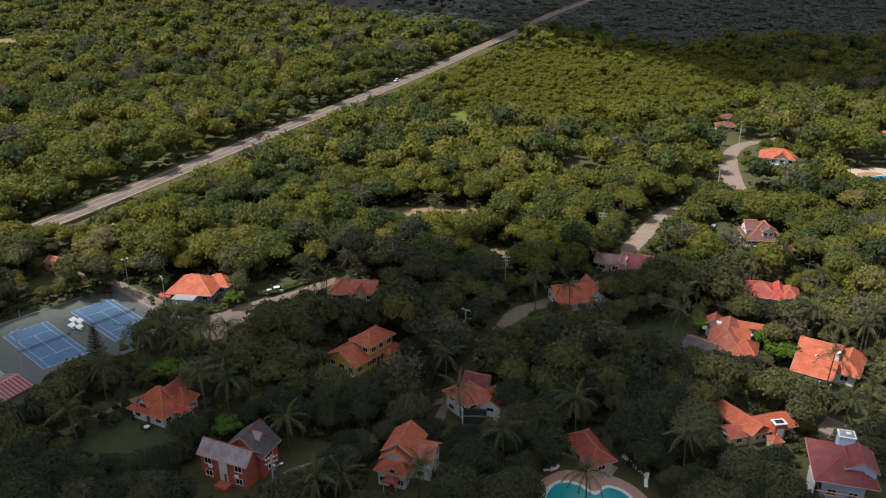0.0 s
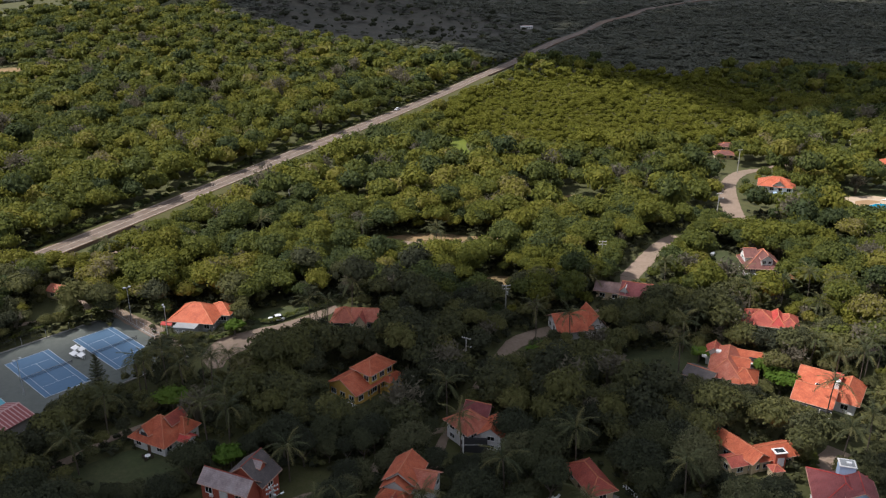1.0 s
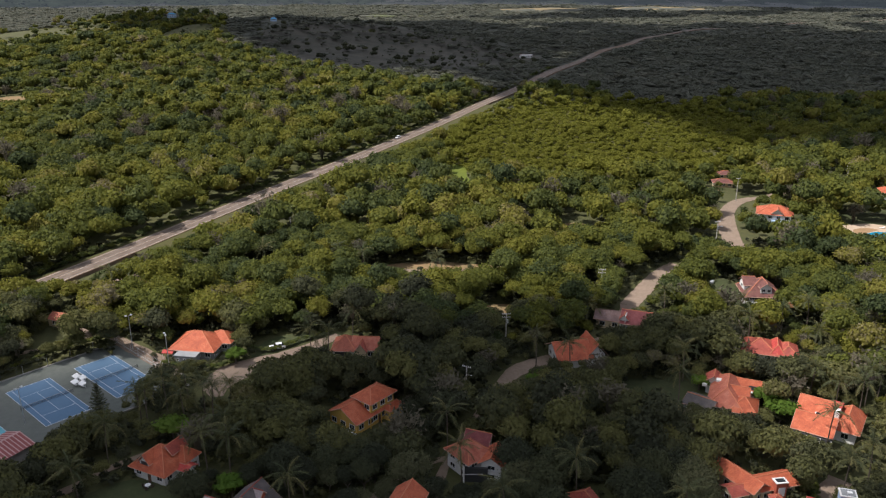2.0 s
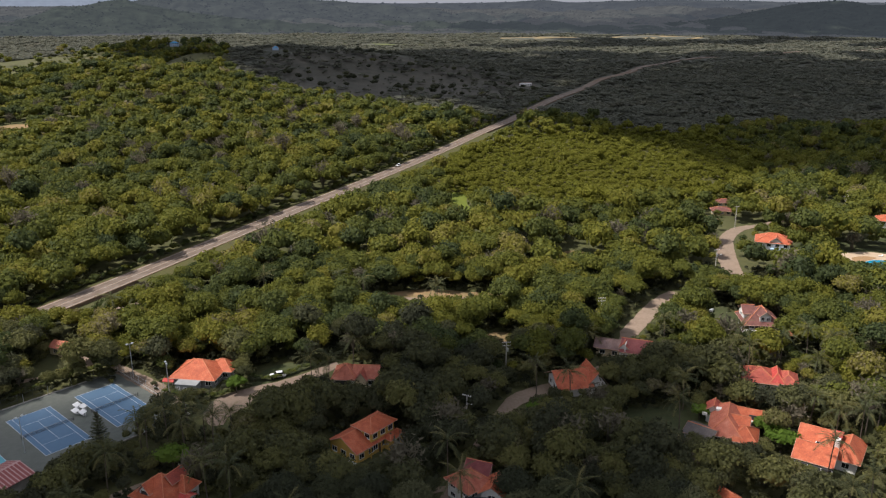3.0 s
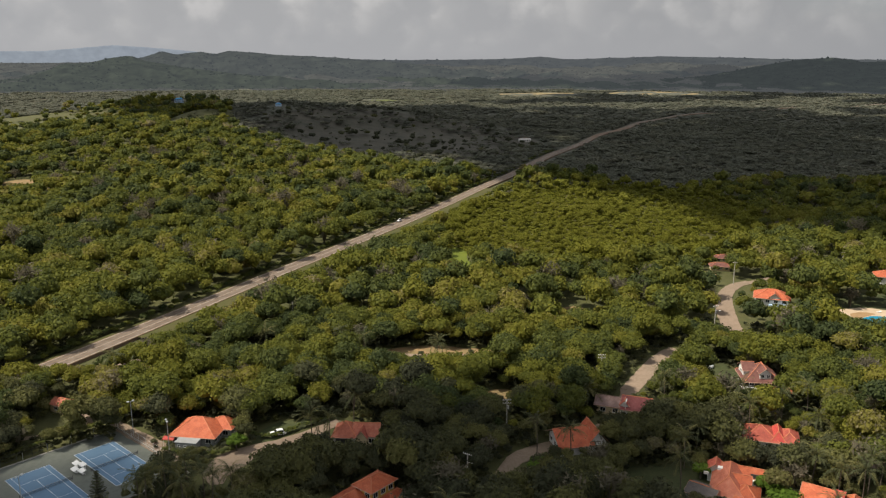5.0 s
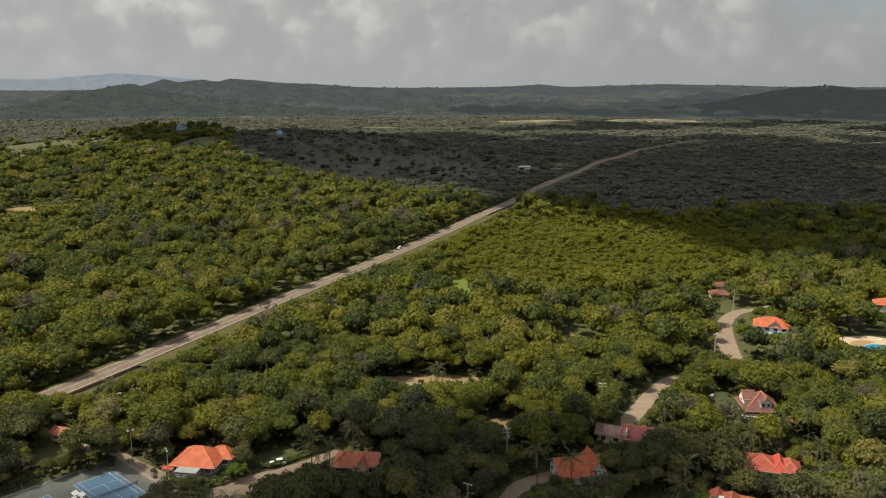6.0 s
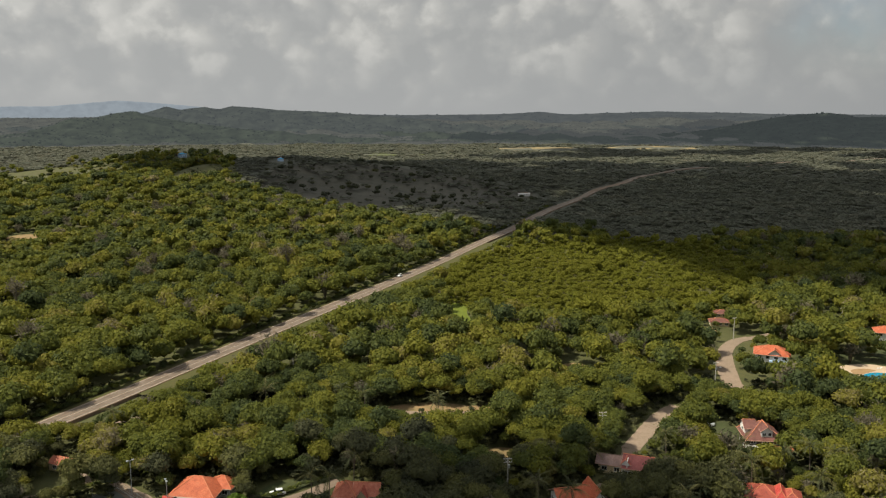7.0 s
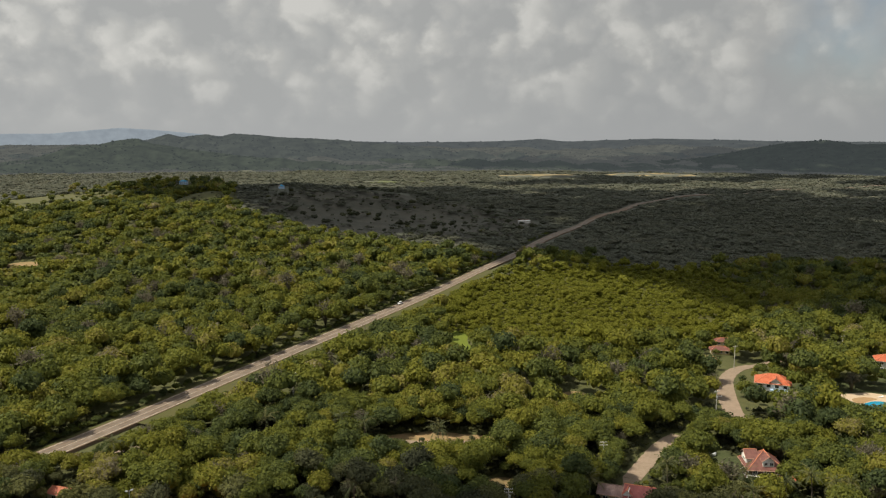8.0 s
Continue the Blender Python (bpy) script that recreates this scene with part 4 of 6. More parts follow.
# ---- courts, pools, poles, cars ----
M.update(
    court_blue=material("blue acrylic court", (0.092, 0.165, 0.255), 0.8, [(0.15, (0.11, 0.185, 0.275), 0.6), (0.8, (0.08, 0.145, 0.23), 0.4)]),
    court_teal=material("teal acrylic court", (0.12, 0.36, 0.42), 0.7, [(0.2, (0.1, 0.3, 0.36), 0.6)]),
    court_apron=material("grey-green court apron", (0.12, 0.13, 0.113), 0.9, [(0.08, (0.088, 0.10, 0.086), 0.8), (0.7, (0.145, 0.152, 0.135), 0.5)], 0.1, 20),
    court_line=material("white court paint", (0.52, 0.56, 0.60), 0.8, [(0.9, (0.42, 0.48, 0.55), 0.5)]),
    net=material("dark net cord", (0.05, 0.055, 0.06), 0.8),
    water=material("pool water over turquoise tiles", (0.03, 0.30, 0.29), 0.05, [(0.3, (0.025, 0.25, 0.25), 0.6)], 0.15, 3),
    water_blue=material("pool water over blue tiles", (0.015, 0.22, 0.36), 0.05, [(0.3, (0.015, 0.18, 0.3), 0.6)], 0.15, 3),
    coping=material("white pool coping", (0.66, 0.64, 0.58), 0.6),
    terracotta=material("terracotta deck tiles", (0.44, 0.27, 0.19), 0.8, [(0.7, (0.36, 0.22, 0.16), 0.7)], 0.1, 8),
    beige=material("beige pool deck", (0.43, 0.33, 0.23), 0.85, [(0.4, (0.36, 0.28, 0.19), 0.6)]),
    tan=material("tan sand bed", (0.28, 0.18, 0.09), 0.9, [(0.5, (0.22, 0.145, 0.075), 0.6)]),
    car_white=material("white car paint", (0.72, 0.73, 0.74), 0.25),
    car_silver=material("silver car paint", (0.5, 0.52, 0.54), 0.3, metal=0.4),
    rubber=material("tyre rubber", (0.03, 0.03, 0.03), 0.8),
    sheet_red=material("red sheet roofing", (0.24, 0.075, 0.07), 0.6, [(0.5, (0.26, 0.07, 0.065), 0.6)]),
    sheet_pale=material("pale pink sheet roofing", (0.48, 0.30, 0.28), 0.6, [(0.5, (0.4, 0.24, 0.22), 0.6)]),
    lamp_glass=material("floodlight lens", (0.7, 0.72, 0.72), 0.2),
    pole_wood=material("grey weathered pole", (0.46, 0.44, 0.40), 0.85, [(2.0, (0.2, 0.19, 0.17), 0.6)]),
)


def tennis_court(x, y, surface, label):
    c = thing("tennis_court", x, y, -42, label, "tennis court", "tennis courts")
    part("playing_surface", boxed(-11.885, -5.485, 0.0, 11.885, 5.485, 0.16), M[surface], c)
    w = 0.055
    for x0, y0, x1, y1 in ((-11.9, -5.5, 11.9, -5.5), (-11.9, 5.5, 11.9, 5.5), (-11.9, -4.115, 11.9, -4.115), (-11.9, 4.115, 11.9, 4.115), (-11.9, -5.5, -11.9, 5.5), (11.9, -5.5, 11.9, 5.5), (-6.4, -4.1, -6.4, 4.1), (6.4, -4.1, 6.4, 4.1), (-6.4, 0, 6.4, 0)):
        part("line", boxed(x0 - w, y0 - w, 0.1, x1 + w, y1 + w, 0.164), M["court_line"], c)
    mesh = bmesh.new()
    for k in range(64):
        box(mesh, -0.012, -6.3 + 0.2 * k - 0.014, 0.17, 0.012, -6.3 + 0.2 * k + 0.014, 1.0)
    for k in range(6):
        box(mesh, -0.012, -6.3, 0.25 + 0.13 * k, 0.012, 6.3, 0.274 + 0.13 * k)
    n = part("net", mesh, M["net"], c, "dark tennis net with white band")
    part("band", boxed(-0.02, -6.3, 1.0, 0.02, 6.3, 1.05), M["concrete"], n)
    for s in (-6.4, 6.4):
        part("net_post", tube(bmesh.new(), (0, s, 0.1), (0, s, 1.15), 0.06), M["iron_shade"], c)


def slab(name, x, y, turn, x0, y0, x1, y1, z1, mat, label, category):
    ob = part(name, boxed(x0, y0, -0.3, x1, y1, z1), mat)
    ob.matrix_world = pose(x, y, high(x, y), 0, 0, turn)
    return tagged(ob, label, category, kind="structure")


def courts():
    slab("pavement_courts", -93, 186, -42, -18.5, -34, 19.5, 18.8, 0.1, M["court_apron"], "grey-green apron round the tennis courts", "pavement")
    tennis_court(-87.1, 192.4, "court_blue", "blue tennis court with white lines and a net")
    tennis_court(-98.7, 179.0, "court_blue", "blue tennis court with white lines and a net")
    tennis_court(-110.5, 165.2, "court_teal", "teal tennis court at the edge of the grounds")
    for x0, y0, x1, y1 in ((-18.8, 18.8, 19.8, 19.1), (-18.8, -34, -18.5, 18.8), (19.5, -34, 19.8, 18.8)):
        slab("kerb", -93, 186, -42, x0, y0, x1, y1, 0.3, M["concrete"], "pale concrete kerb round the courts", "kerb")
    for k, (dx, dy) in enumerate(((-2.6, 1.2), (-0.6, 0.6), (-1.6, -1.2), (0.6, -1.8))):
        s = thing("court_bench", -93.6 + dx, 188.4 + dy * 1.3, -42, "white courtside bench with a white canopy", "bench", "benches by the courts", z=0.1)
        can = part("canopy", boxed(-1.15, -0.75, -0.05, 1.15, 0.75, 0.05, bevel=0.03), M["plastic"], s, "white tilted canopy"); can.matrix_local = pose(0, 0, 1.2, 14, 0, 0)
        part("seat", boxed(-0.9, -0.25, 0.42, 0.9, 0.25, 0.48, bevel=0.02), M["plastic"], s)
        for px in (-0.9, 0.9):
            part("post", boxed(px - 0.04, 0.3, 0, px + 0.04, 0.38, 1.24), M["plastic"], s)
    f = thing("court_fence", -93, 186, -42, "green wire fence posts along the courts", "fence", z=0.1)
    for k in range(9):
        part("post", tube(bmesh.new(), (-18.2, -33 + 4 * k, 0), (-18.2, -33 + 4 * k, 3.0), 0.04, sides=6), M["net"], f)
    for z in (1.5, 2.95):
        part("rail", tube(bmesh.new(), (-18.2, -33, z), (-18.2, -1, z), 0.025, sides=6), M["net"], f)


def pools():
    patch("pool_deck", [(17.2, 121), (18.4, 126.2), (23.5, 129.8), (29, 129), (33.5, 127.6), (37, 123.8), (38, 119), (33, 113), (22, 113)], 0.12, M["terracotta"], "terracotta pool deck", "pavement")
    patch("pool_coping", [(18.8, 120), (19.6, 124.4), (22.4, 126.8), (26, 126), (28.4, 123.6), (31, 125.4), (34.2, 123.8), (35.3, 120), (32, 115), (23, 114.5)], 0.16, M["coping"], "white rounded pool edge", "pavement")
    patch("water_pool", [(19.4, 120.2), (20.2, 124.0), (22.5, 126.0), (25.6, 125.3), (28.4, 122.6), (31, 124.6), (33.7, 123.2), (34.6, 120), (31.7, 115.6), (23.3, 115.1)], 0.19, M["water"], "turquoise free-form swimming pool", "swimming pool")
    slab("pavement_path", 31.5, 129.5, -35, -1.6, -2.0, 1.6, 2.6, 0.15, M["concrete"], "pale paved path from the pool house", "pavement")
    patch("pool_deck", [(166, 323.5), (173, 327), (182, 328), (190, 323.5), (200, 318), (200, 300), (188, 296), (172, 297), (166.5, 303), (165.5, 310), (170, 312.5), (168.5, 318)], 0.14, M["beige"], "beige deck of the far swimming pool", "pavement")
    patch("sand_bed", [(169.5, 315.5), (171, 320), (177, 322), (181, 319.5), (176, 316.5), (171.5, 313.8)], 0.18, M["tan"], "round tan sand bed beside the pool", "pavement")
    patch("water_pool", [(167.2, 310.3), (172.5, 313.6), (178.5, 316.6), (185, 314.5), (192, 309), (186, 300), (176, 299), (170.5, 301.5), (168.5, 305.5)], 0.2, M["water_blue"], "bright blue star-shaped swimming pool", "swimming pool")
    for x, y, a in ((20.5, 129.6, 10), (21.8, 129.9, 25), (38.4, 125.4, 80), (39, 127.2, 70), (183.5, 321.5, 0)):
        s = thing("sun_lounger", x, y, a, "white plastic sun lounger on the pool deck", "lounger", "loungers by the pools", z=0.12)
        part("bed", boxed(-0.9, -0.32, 0.28, 0.5, 0.32, 0.36, bevel=0.02), M["plastic"], s)
        b = part("backrest", boxed(0, -0.32, 0, 0.75, 0.32, 0.07, bevel=0.02), M["plastic"], s); b.matrix_local = pose(0.48, 0, 0.3, 0, -40, 0)
        for px in (-0.75, 0.4):
            for py in (-0.27, 0.27):
                part("leg", boxed(px - 0.03, py - 0.03, 0, px + 0.03, py + 0.03, 0.29), M["plastic"], s)
    g = thing("pool_fence", 37.2, 131.0, -62, "white picket fence by the pool house", "fence", "")
    for k in range(9):
        part("picket", boxed(-3.2 + 0.8 * k, -0.06, 0, -2.9 + 0.8 * k, 0.0, 1.1, bevel=0.02), M["plastic"], g)
    for z in (0.3, 0.85):
        part("rail", boxed(-3.3, 0.0, z, 3.6, 0.05, z + 0.1), M["plastic"], g)


def light_pole(x, y, h, turn=0.0):
    p = thing("floodlight_pole", x, y, turn, "tall slim steel pole with twin floodlights", "light pole", "floodlights of the courts")
    part("pole", tube(bmesh.new(), (0, 0, -0.3), (0, 0, h), 0.13, 0.08), M["steel"], p)
    part("crossbar", boxed(-0.9, -0.05, h - 0.1, 0.9, 0.05, h + 0.02), M["steel"], p)
    for s in (-0.75, 0.75):
        hd = part("floodlight", boxed(s - 0.32, -0.3, h - 0.02, s + 0.32, 0.16, h + 0.3, bevel=0.05), M["steel"], p, "grey floodlight head")
        part("lens", boxed(s - 0.26, -0.32, h + 0.02, s + 0.26, -0.301, h + 0.26), M["lamp_glass"], hd)


def utility_pole(x, y, h, turn=0.0, arms=2, lamp=False, transformer=False):
    p = thing("utility_pole", x, y, turn, "grey utility pole with crossarms and insulators", "utility pole", "utility poles")
    part("pole", tube(bmesh.new(), (0, 0, -0.4), (0, 0, h), 0.2, 0.15), M["pole_wood"], p)
    for k in range(arms):
        z = h - 0.25 - 1.0 * k
        a = part("crossarm", boxed(-1.25, -0.09, z - 0.08, 1.25, 0.09, z + 0.08), M["concrete"], p)
        for s in (-1.1, -0.5, 0.5, 1.1):
            part("insulator", tube(bmesh.new(), (s, 0, z + 0.08), (s, 0, z + 0.34), 0.08, 0.05, 6), M["plastic"], a)
    if transformer:
        part("transformer", tube(bmesh.new(), (0.36, 0, h - 3.0), (0.36, 0, h - 2.0), 0.28, 0.28, 10), M["steel"], p, "grey steel transformer drum")
    if lamp:
        a = part("lamp_arm", tube(bmesh.new(), (0, 0, h - 2.4), (1.6, -0.3, h - 2.1), 0.05, 0.04, 6), M["steel"], p)
        part("lamp_head", boxed(1.4, -0.5, h - 2.2, 2.1, -0.15, h - 2.02, bevel=0.04), M["lamp_glass"], a)


def car(x, y, turn, paint, label, z=None):
    c = thing("car", x, y, turn, label, "car", "parked cars", z)
    bm = bmesh.new()
    prof = [(-2.2, 0.35), (-2.25, 0.75), (-2.1, 1.0), (-0.95, 1.05), (2.0, 1.08), (2.2, 0.95), (2.22, 0.35)]
    cab = [(-1.0, 1.04), (-0.35, 1.6), (1.3, 1.64), (1.95, 1.06)]

    def loft(pts, w0, w1):
        L = [bm.verts.new((px, -(w0 if pz < 1.2 else w1), pz)) for px, pz in pts]
        R = [bm.verts.new((px, (w0 if pz < 1.2 else w1), pz)) for px, pz in pts]
        bm.faces.new(L); bm.faces.new(R[::-1])
        for i in range(len(pts)):
            j = (i + 1) % len(pts)
            bm.faces.new([L[j], L[i], R[i], R[j]])
    loft(prof, 0.88, 0.88)
    bmesh.ops.recalc_face_normals(bm, faces=bm.faces)
    bmesh.ops.bevel(bm, geom=list(bm.edges), offset=0.06, segments=1, affect="EDGES")
    part("body", bm, M[paint], c)
    bm = bmesh.new(); loft(cab, 0.8, 0.66); bmesh.ops.recalc_face_normals(bm, faces=bm.faces)
    g = part("cabin", bm, M["glass"], c, "dark car windows")
    part("roof_panel", boxed(-0.4, -0.67, 1.6, 1.35, 0.67, 1.68, bevel=0.03), M[paint], c)
    for px in (-1.4, 1.4):
        for s in (-0.8, 0.8):
            w = part("wheel", tube(bmesh.new(), (px, s - 0.11, 0.33), (px, s + 0.11, 0.33), 0.33, sides=14), M["rubber"], c)
            part("rim", tube(bmesh.new(), (px, s - 0.12, 0.33), (px, s + 0.12, 0.33), 0.19, sides=10), M["steel"], w)


def striped_shed():
    h = thing("shed", -97.5, 151.5, 62, "open shed with red and pink striped sheet roof", "shed")
    HOUSE_SPOTS.append((-97.5, 151.5, 9, 8))
    part("wall", boxed(-6.0, -4.0, -0.3, 6.0, 4.0, 3.3), M["concrete"], h)
    for side in (-1, 1):
        for k in range(15):
            place = pose(-6.5 + 0.925 * k, 0, 4.6, -17 if side > 0 else 17, 0, 0) @ Matrix.Diagonal((1, side, 1, 1))
            b = part("roof_sheet", boxed(-0.46, 0, -0.04, 0.46, 5.2, 0.04), M["sheet_red"], h); b.matrix_local = place
            part("rib", boxed(0.2, 0, 0.04, 0.46, 5.2, 0.1, bevel=0.02), M["sheet_pale"], b)
    part("ridge_cap", boxed(-7.0, -0.25, 4.62, 6.95, 0.25, 4.7), M["sheet_pale"], h)


def garden_table(x, y, turn):
    t = thing("garden_table", x, y, turn, "white garden table with four chairs on the lawn", "table", "garden tables", z=0.1)
    part("tabletop", tube(bmesh.new(), (0, 0, 0.70), (0, 0, 0.75), 0.6, sides=14), M["plastic"], t)
    part("leg", tube(bmesh.new(), (0, 0, 0), (0, 0, 0.70), 0.06), M["plastic"], t)


def garden_chair(x, y, turn):
    c = thing("garden_chair", x, y, turn, "dark garden chair beside the white table", "chair", "garden chairs", z=0.1)
    part("seat", boxed(-0.25, -0.25, 0.42, 0.25, 0.25, 0.47, bevel=0.02), M["timber"], c)
    part("backrest", boxed(-0.25, 0.2, 0.47, 0.25, 0.25, 0.95, bevel=0.02), M["timber"], c)
    for px in (-0.21, 0.21):
        for py in (-0.21, 0.21):
            part("leg", boxed(px - 0.03, py - 0.03, 0, px + 0.03, py + 0.03, 0.42), M["timber"], c)


def thatched_shelter(x, y):
    p = thing("shelter", x, y, 0, "round grey thatched shelter by the pool", "shelter")
    part("thatch", tube(bmesh.new(), (0, 0, 2.2), (0, 0, 4.0), 2.4, 0.15, 16), M["thatch"], p, "grey thatched cone roof")
    part("cap", tube(bmesh.new(), (0, 0, 3.9), (0, 0, 4.3), 0.3, 0.05, 10), M["thatch"], p)
    for k in range(5):
        a = k * 1.257
        part("post", tube(bmesh.new(), (1.7 * math.cos(a), 1.7 * math.sin(a), -0.2), (1.7 * math.cos(a), 1.7 * math.sin(a), 2.5), 0.08), M["bark"], p)


def court_screen():
    f = thing("court_fence", -93, 186, -42, "tall wire fence with teal windscreen at the courts' corner", "fence", z=0.1)
    for k in range(10):
        part("post", tube(bmesh.new(), (-18.2 + 4.1 * k, 18.6, 0), (-18.2 + 4.1 * k, 18.6, 2.6), 0.05, sides=6), M["steel"], f)
    for z in (0.1, 1.3, 2.55):
        part("rail", tube(bmesh.new(), (-18.2, 18.6, z), (18.7, 18.6, z), 0.025, sides=6), M["steel"], f)
    for k in range(3):
        part("windscreen", boxed(-18.4, -33 + 4 * k, 0.2, -18.3, -29.1 + 4 * k, 2.4), M["court_teal"], f, "teal windscreen cloth")
    for k in range(9):
        part("post", tube(bmesh.new(), (-18.4, -33 + 6.4 * k, 0), (-18.4, -33 + 6.4 * k, 2.6), 0.05, sides=6), M["steel"], f)


M["thatch"] = material("grey weathered thatch", (0.13, 0.115, 0.09), 0.95, [(2.0, (0.08, 0.07, 0.055), 0.8)], 0.6, 9)
courts()
pools()
court_screen()
thatched_shelter(12.5, 119.5)
garden_table(-61.2, 143.2, 10)
for dx, dy, a in ((0.9, 0, -90), (-0.9, 0.1, 90), (0.1, 0.9, 0), (0, -0.95, 180)):
    garden_chair(-61.2 + dx, 143.2 + dy, a)
striped_shed()
for px, py, ph, pt in ((-88, 208, 10.5, 40), (-73.6, 195.6, 10.5, -60), (-99.2, 168.3, 9.5, 60)):
    light_pole(px, py, ph, pt)
POLES = ((6.0, 181.5, 8.5, -30, 1, True, False), (18.2, 212, 9.5, 5, 2, False, True), (52.0, 246.5, 10, 0, 2, False, True), (-62.6, 317.2, 12, 25, 2, False, True), (105.8, 296.4, 11, 20, 1, True, True), (137.5, 365, 11, 20, 1, False, False), (204.5, 397, 9, 20, 2, False, False), (-30.6, 122.3, 9.0, 40, 2, True, True))
for px, py, ph, pt, arms, lamp, tr in POLES:
    utility_pole(px, py, ph, pt, arms, lamp, tr)
car(-47.0, 208.3, 20, "car_white", "white car parked on the dirt turning place", z=0.14)
car(91.3, 259.8, 150, "car_silver", "silver pickup parked on the lawn", z=0.1)
car(-28.5, 508.5, 66, "car_white", "white car on the highway", z=high(-28.5, 508.5) + 1.25)

# ---- trees ----
rng = np.random.default_rng(7)


def ico(level=1):
    bm = bmesh.new(); bmesh.ops.create_icosphere(bm, subdivisions=level, radius=1.0)
    v = np.array([q.co[:] for q in bm.verts]); f = np.array([[q.index for q in p.verts] for p in bm.faces]); bm.free()
    return v, f


ICO1, ICO2 = ico(1), ico(2)


def crown_template(clumps, cards, card, seed, wide=1.0, tall=0.62, core=0.9, lean=0.3):
    """A crown about 1 m in half width: leafy clumps on a dome, each an uneven core hung with leaf sprays. Triangles only."""
    r = np.random.default_rng(seed)
    V, F, n = [], [], 0
    for c in range(clumps):
        a = c * 2.4 + r.uniform(-0.5, 0.5)
        rad = math.sqrt((c + 0.3) / clumps) * 0.72
        mid = np.array([rad * math.cos(a) * wide, rad * math.sin(a), tall * (1.0 - 0.8 * rad * rad) * r.uniform(0.7, 1.15)])
        size = r.uniform(0.28, 0.46) * (1.25 if clumps < 7 else 1.0 if clumps < 20 else 0.78)
        iv, fi = ICO1
        rough = 1 + 0.22 * np.sin(iv @ r.normal(size=3) * 3 + r.uniform(0, 6)) + r.uniform(-0.12, 0.12, len(iv))
        v = iv * size * rough[:, None] * np.array([1, 1, 0.8]) * core + mid
        V.append(v); F.append(fi + n); n += len(v)
        d = r.normal(size=(cards, 3)); d[:, 2] = np.abs(d[:, 2]) * 0.9 - 0.2
        d /= np.linalg.norm(d, axis=1, keepdims=True)
        p = mid + d * size * r.uniform(0.78, 1.08, (cards, 1)) * np.array([1, 1, 0.85])
        nrm = d + np.array([0, 0, 0.5]) + r.normal(size=(cards, 3)) * lean; nrm /= np.linalg.norm(nrm, axis=1, keepdims=True)
        t = np.cross(nrm, r.normal(size=(cards, 3))); t /= np.linalg.norm(t, axis=1, keepdims=True)
        b = np.cross(nrm, t)
        s = card * r.uniform(0.5, 1.2, (cards, 1))
        q = np.stack([p - t * s, p + b * s * 0.8, p + t * s, p - b * s * 0.8], 1).reshape(-1, 3)
        V.append(q)
        k = n + 4 * np.arange(cards)[:, None]
        F.append(np.concatenate([k + np.array([0, 1, 2]), k + np.array([0, 2, 3])])); n += len(q)
    return np.concatenate(V), np.concatenate(F)


def leafy_template(lobes, cards, card, seed, tall=0.78, ragged=0.16, core=0.8):
    """A crown about 1 m in half width: a few overlapping rounded lobes, each a dark core thickly hung with small leaf sprays."""
    r = np.random.default_rng(seed)
    mids, sizes = [], []
    for c in range(lobes):
        a = c * 2.4 + r.uniform(-0.6, 0.6)
        rad = 0.0 if lobes == 1 else math.sqrt((c + 0.25) / lobes) * 0.62
        mids.append((rad * math.cos(a), rad * math.sin(a) * r.uniform(0.8, 1.1), 0.12 + (tall - 0.3) * (1 - 1.1 * rad * rad) * r.uniform(0.7, 1.15)))
        sizes.append(r.uniform(0.40, 0.54) * (1.0 if lobes < 9 else 0.84) if lobes > 1 else 0.85)
    mids, sizes = np.array(mids), np.array(sizes)
    V, F, n = [], [], 0
    iv, fi = ICO1
    for m, q in zip(mids, sizes):
        v = iv * q * core * r.uniform(0.85, 1.1, (len(iv), 1)) * np.array([1, 1, 0.85]) + m
        V.append(v); F.append(fi + n); n += len(v)
    many = cards * 3
    k = r.choice(lobes, many, p=sizes ** 2 / (sizes ** 2).sum())
    d = r.normal(size=(many, 3)); d[:, 2] = np.where(d[:, 2] < -0.2, -d[:, 2], d[:, 2]); d /= np.linalg.norm(d, axis=1, keepdims=True)
    p = mids[k] + d * sizes[k][:, None] * (1 + r.normal(0, ragged, (many, 1))) * np.array([1, 1, 0.88])
    deep = (np.linalg.norm(p[:, None] - mids[None], axis=2) / sizes[None]).min(1)
    pick = np.where(deep > 0.78)[0][:cards]
    p, d = p[pick], d[pick]; c = len(p)
    nrm = d + np.array([0, 0, 0.25]) + r.normal(size=(c, 3)) * 0.5; nrm /= np.linalg.norm(nrm, axis=1, keepdims=True)
    t = np.cross(nrm, r.normal(size=(c, 3))); t /= np.linalg.norm(t, axis=1, keepdims=True)
    b = np.cross(nrm, t); w = card * r.uniform(0.55, 1.3, (c, 1))
    q = np.stack([p - t * w, p + b * w * 1.25, p + t * w - b * w * 0.35], 1).reshape(-1, 3)
    F.append(n + 3 * np.arange(c)[:, None] + np.array([0, 1, 2]))
    V.append(q)
    return np.concatenate(V), np.concatenate(F)


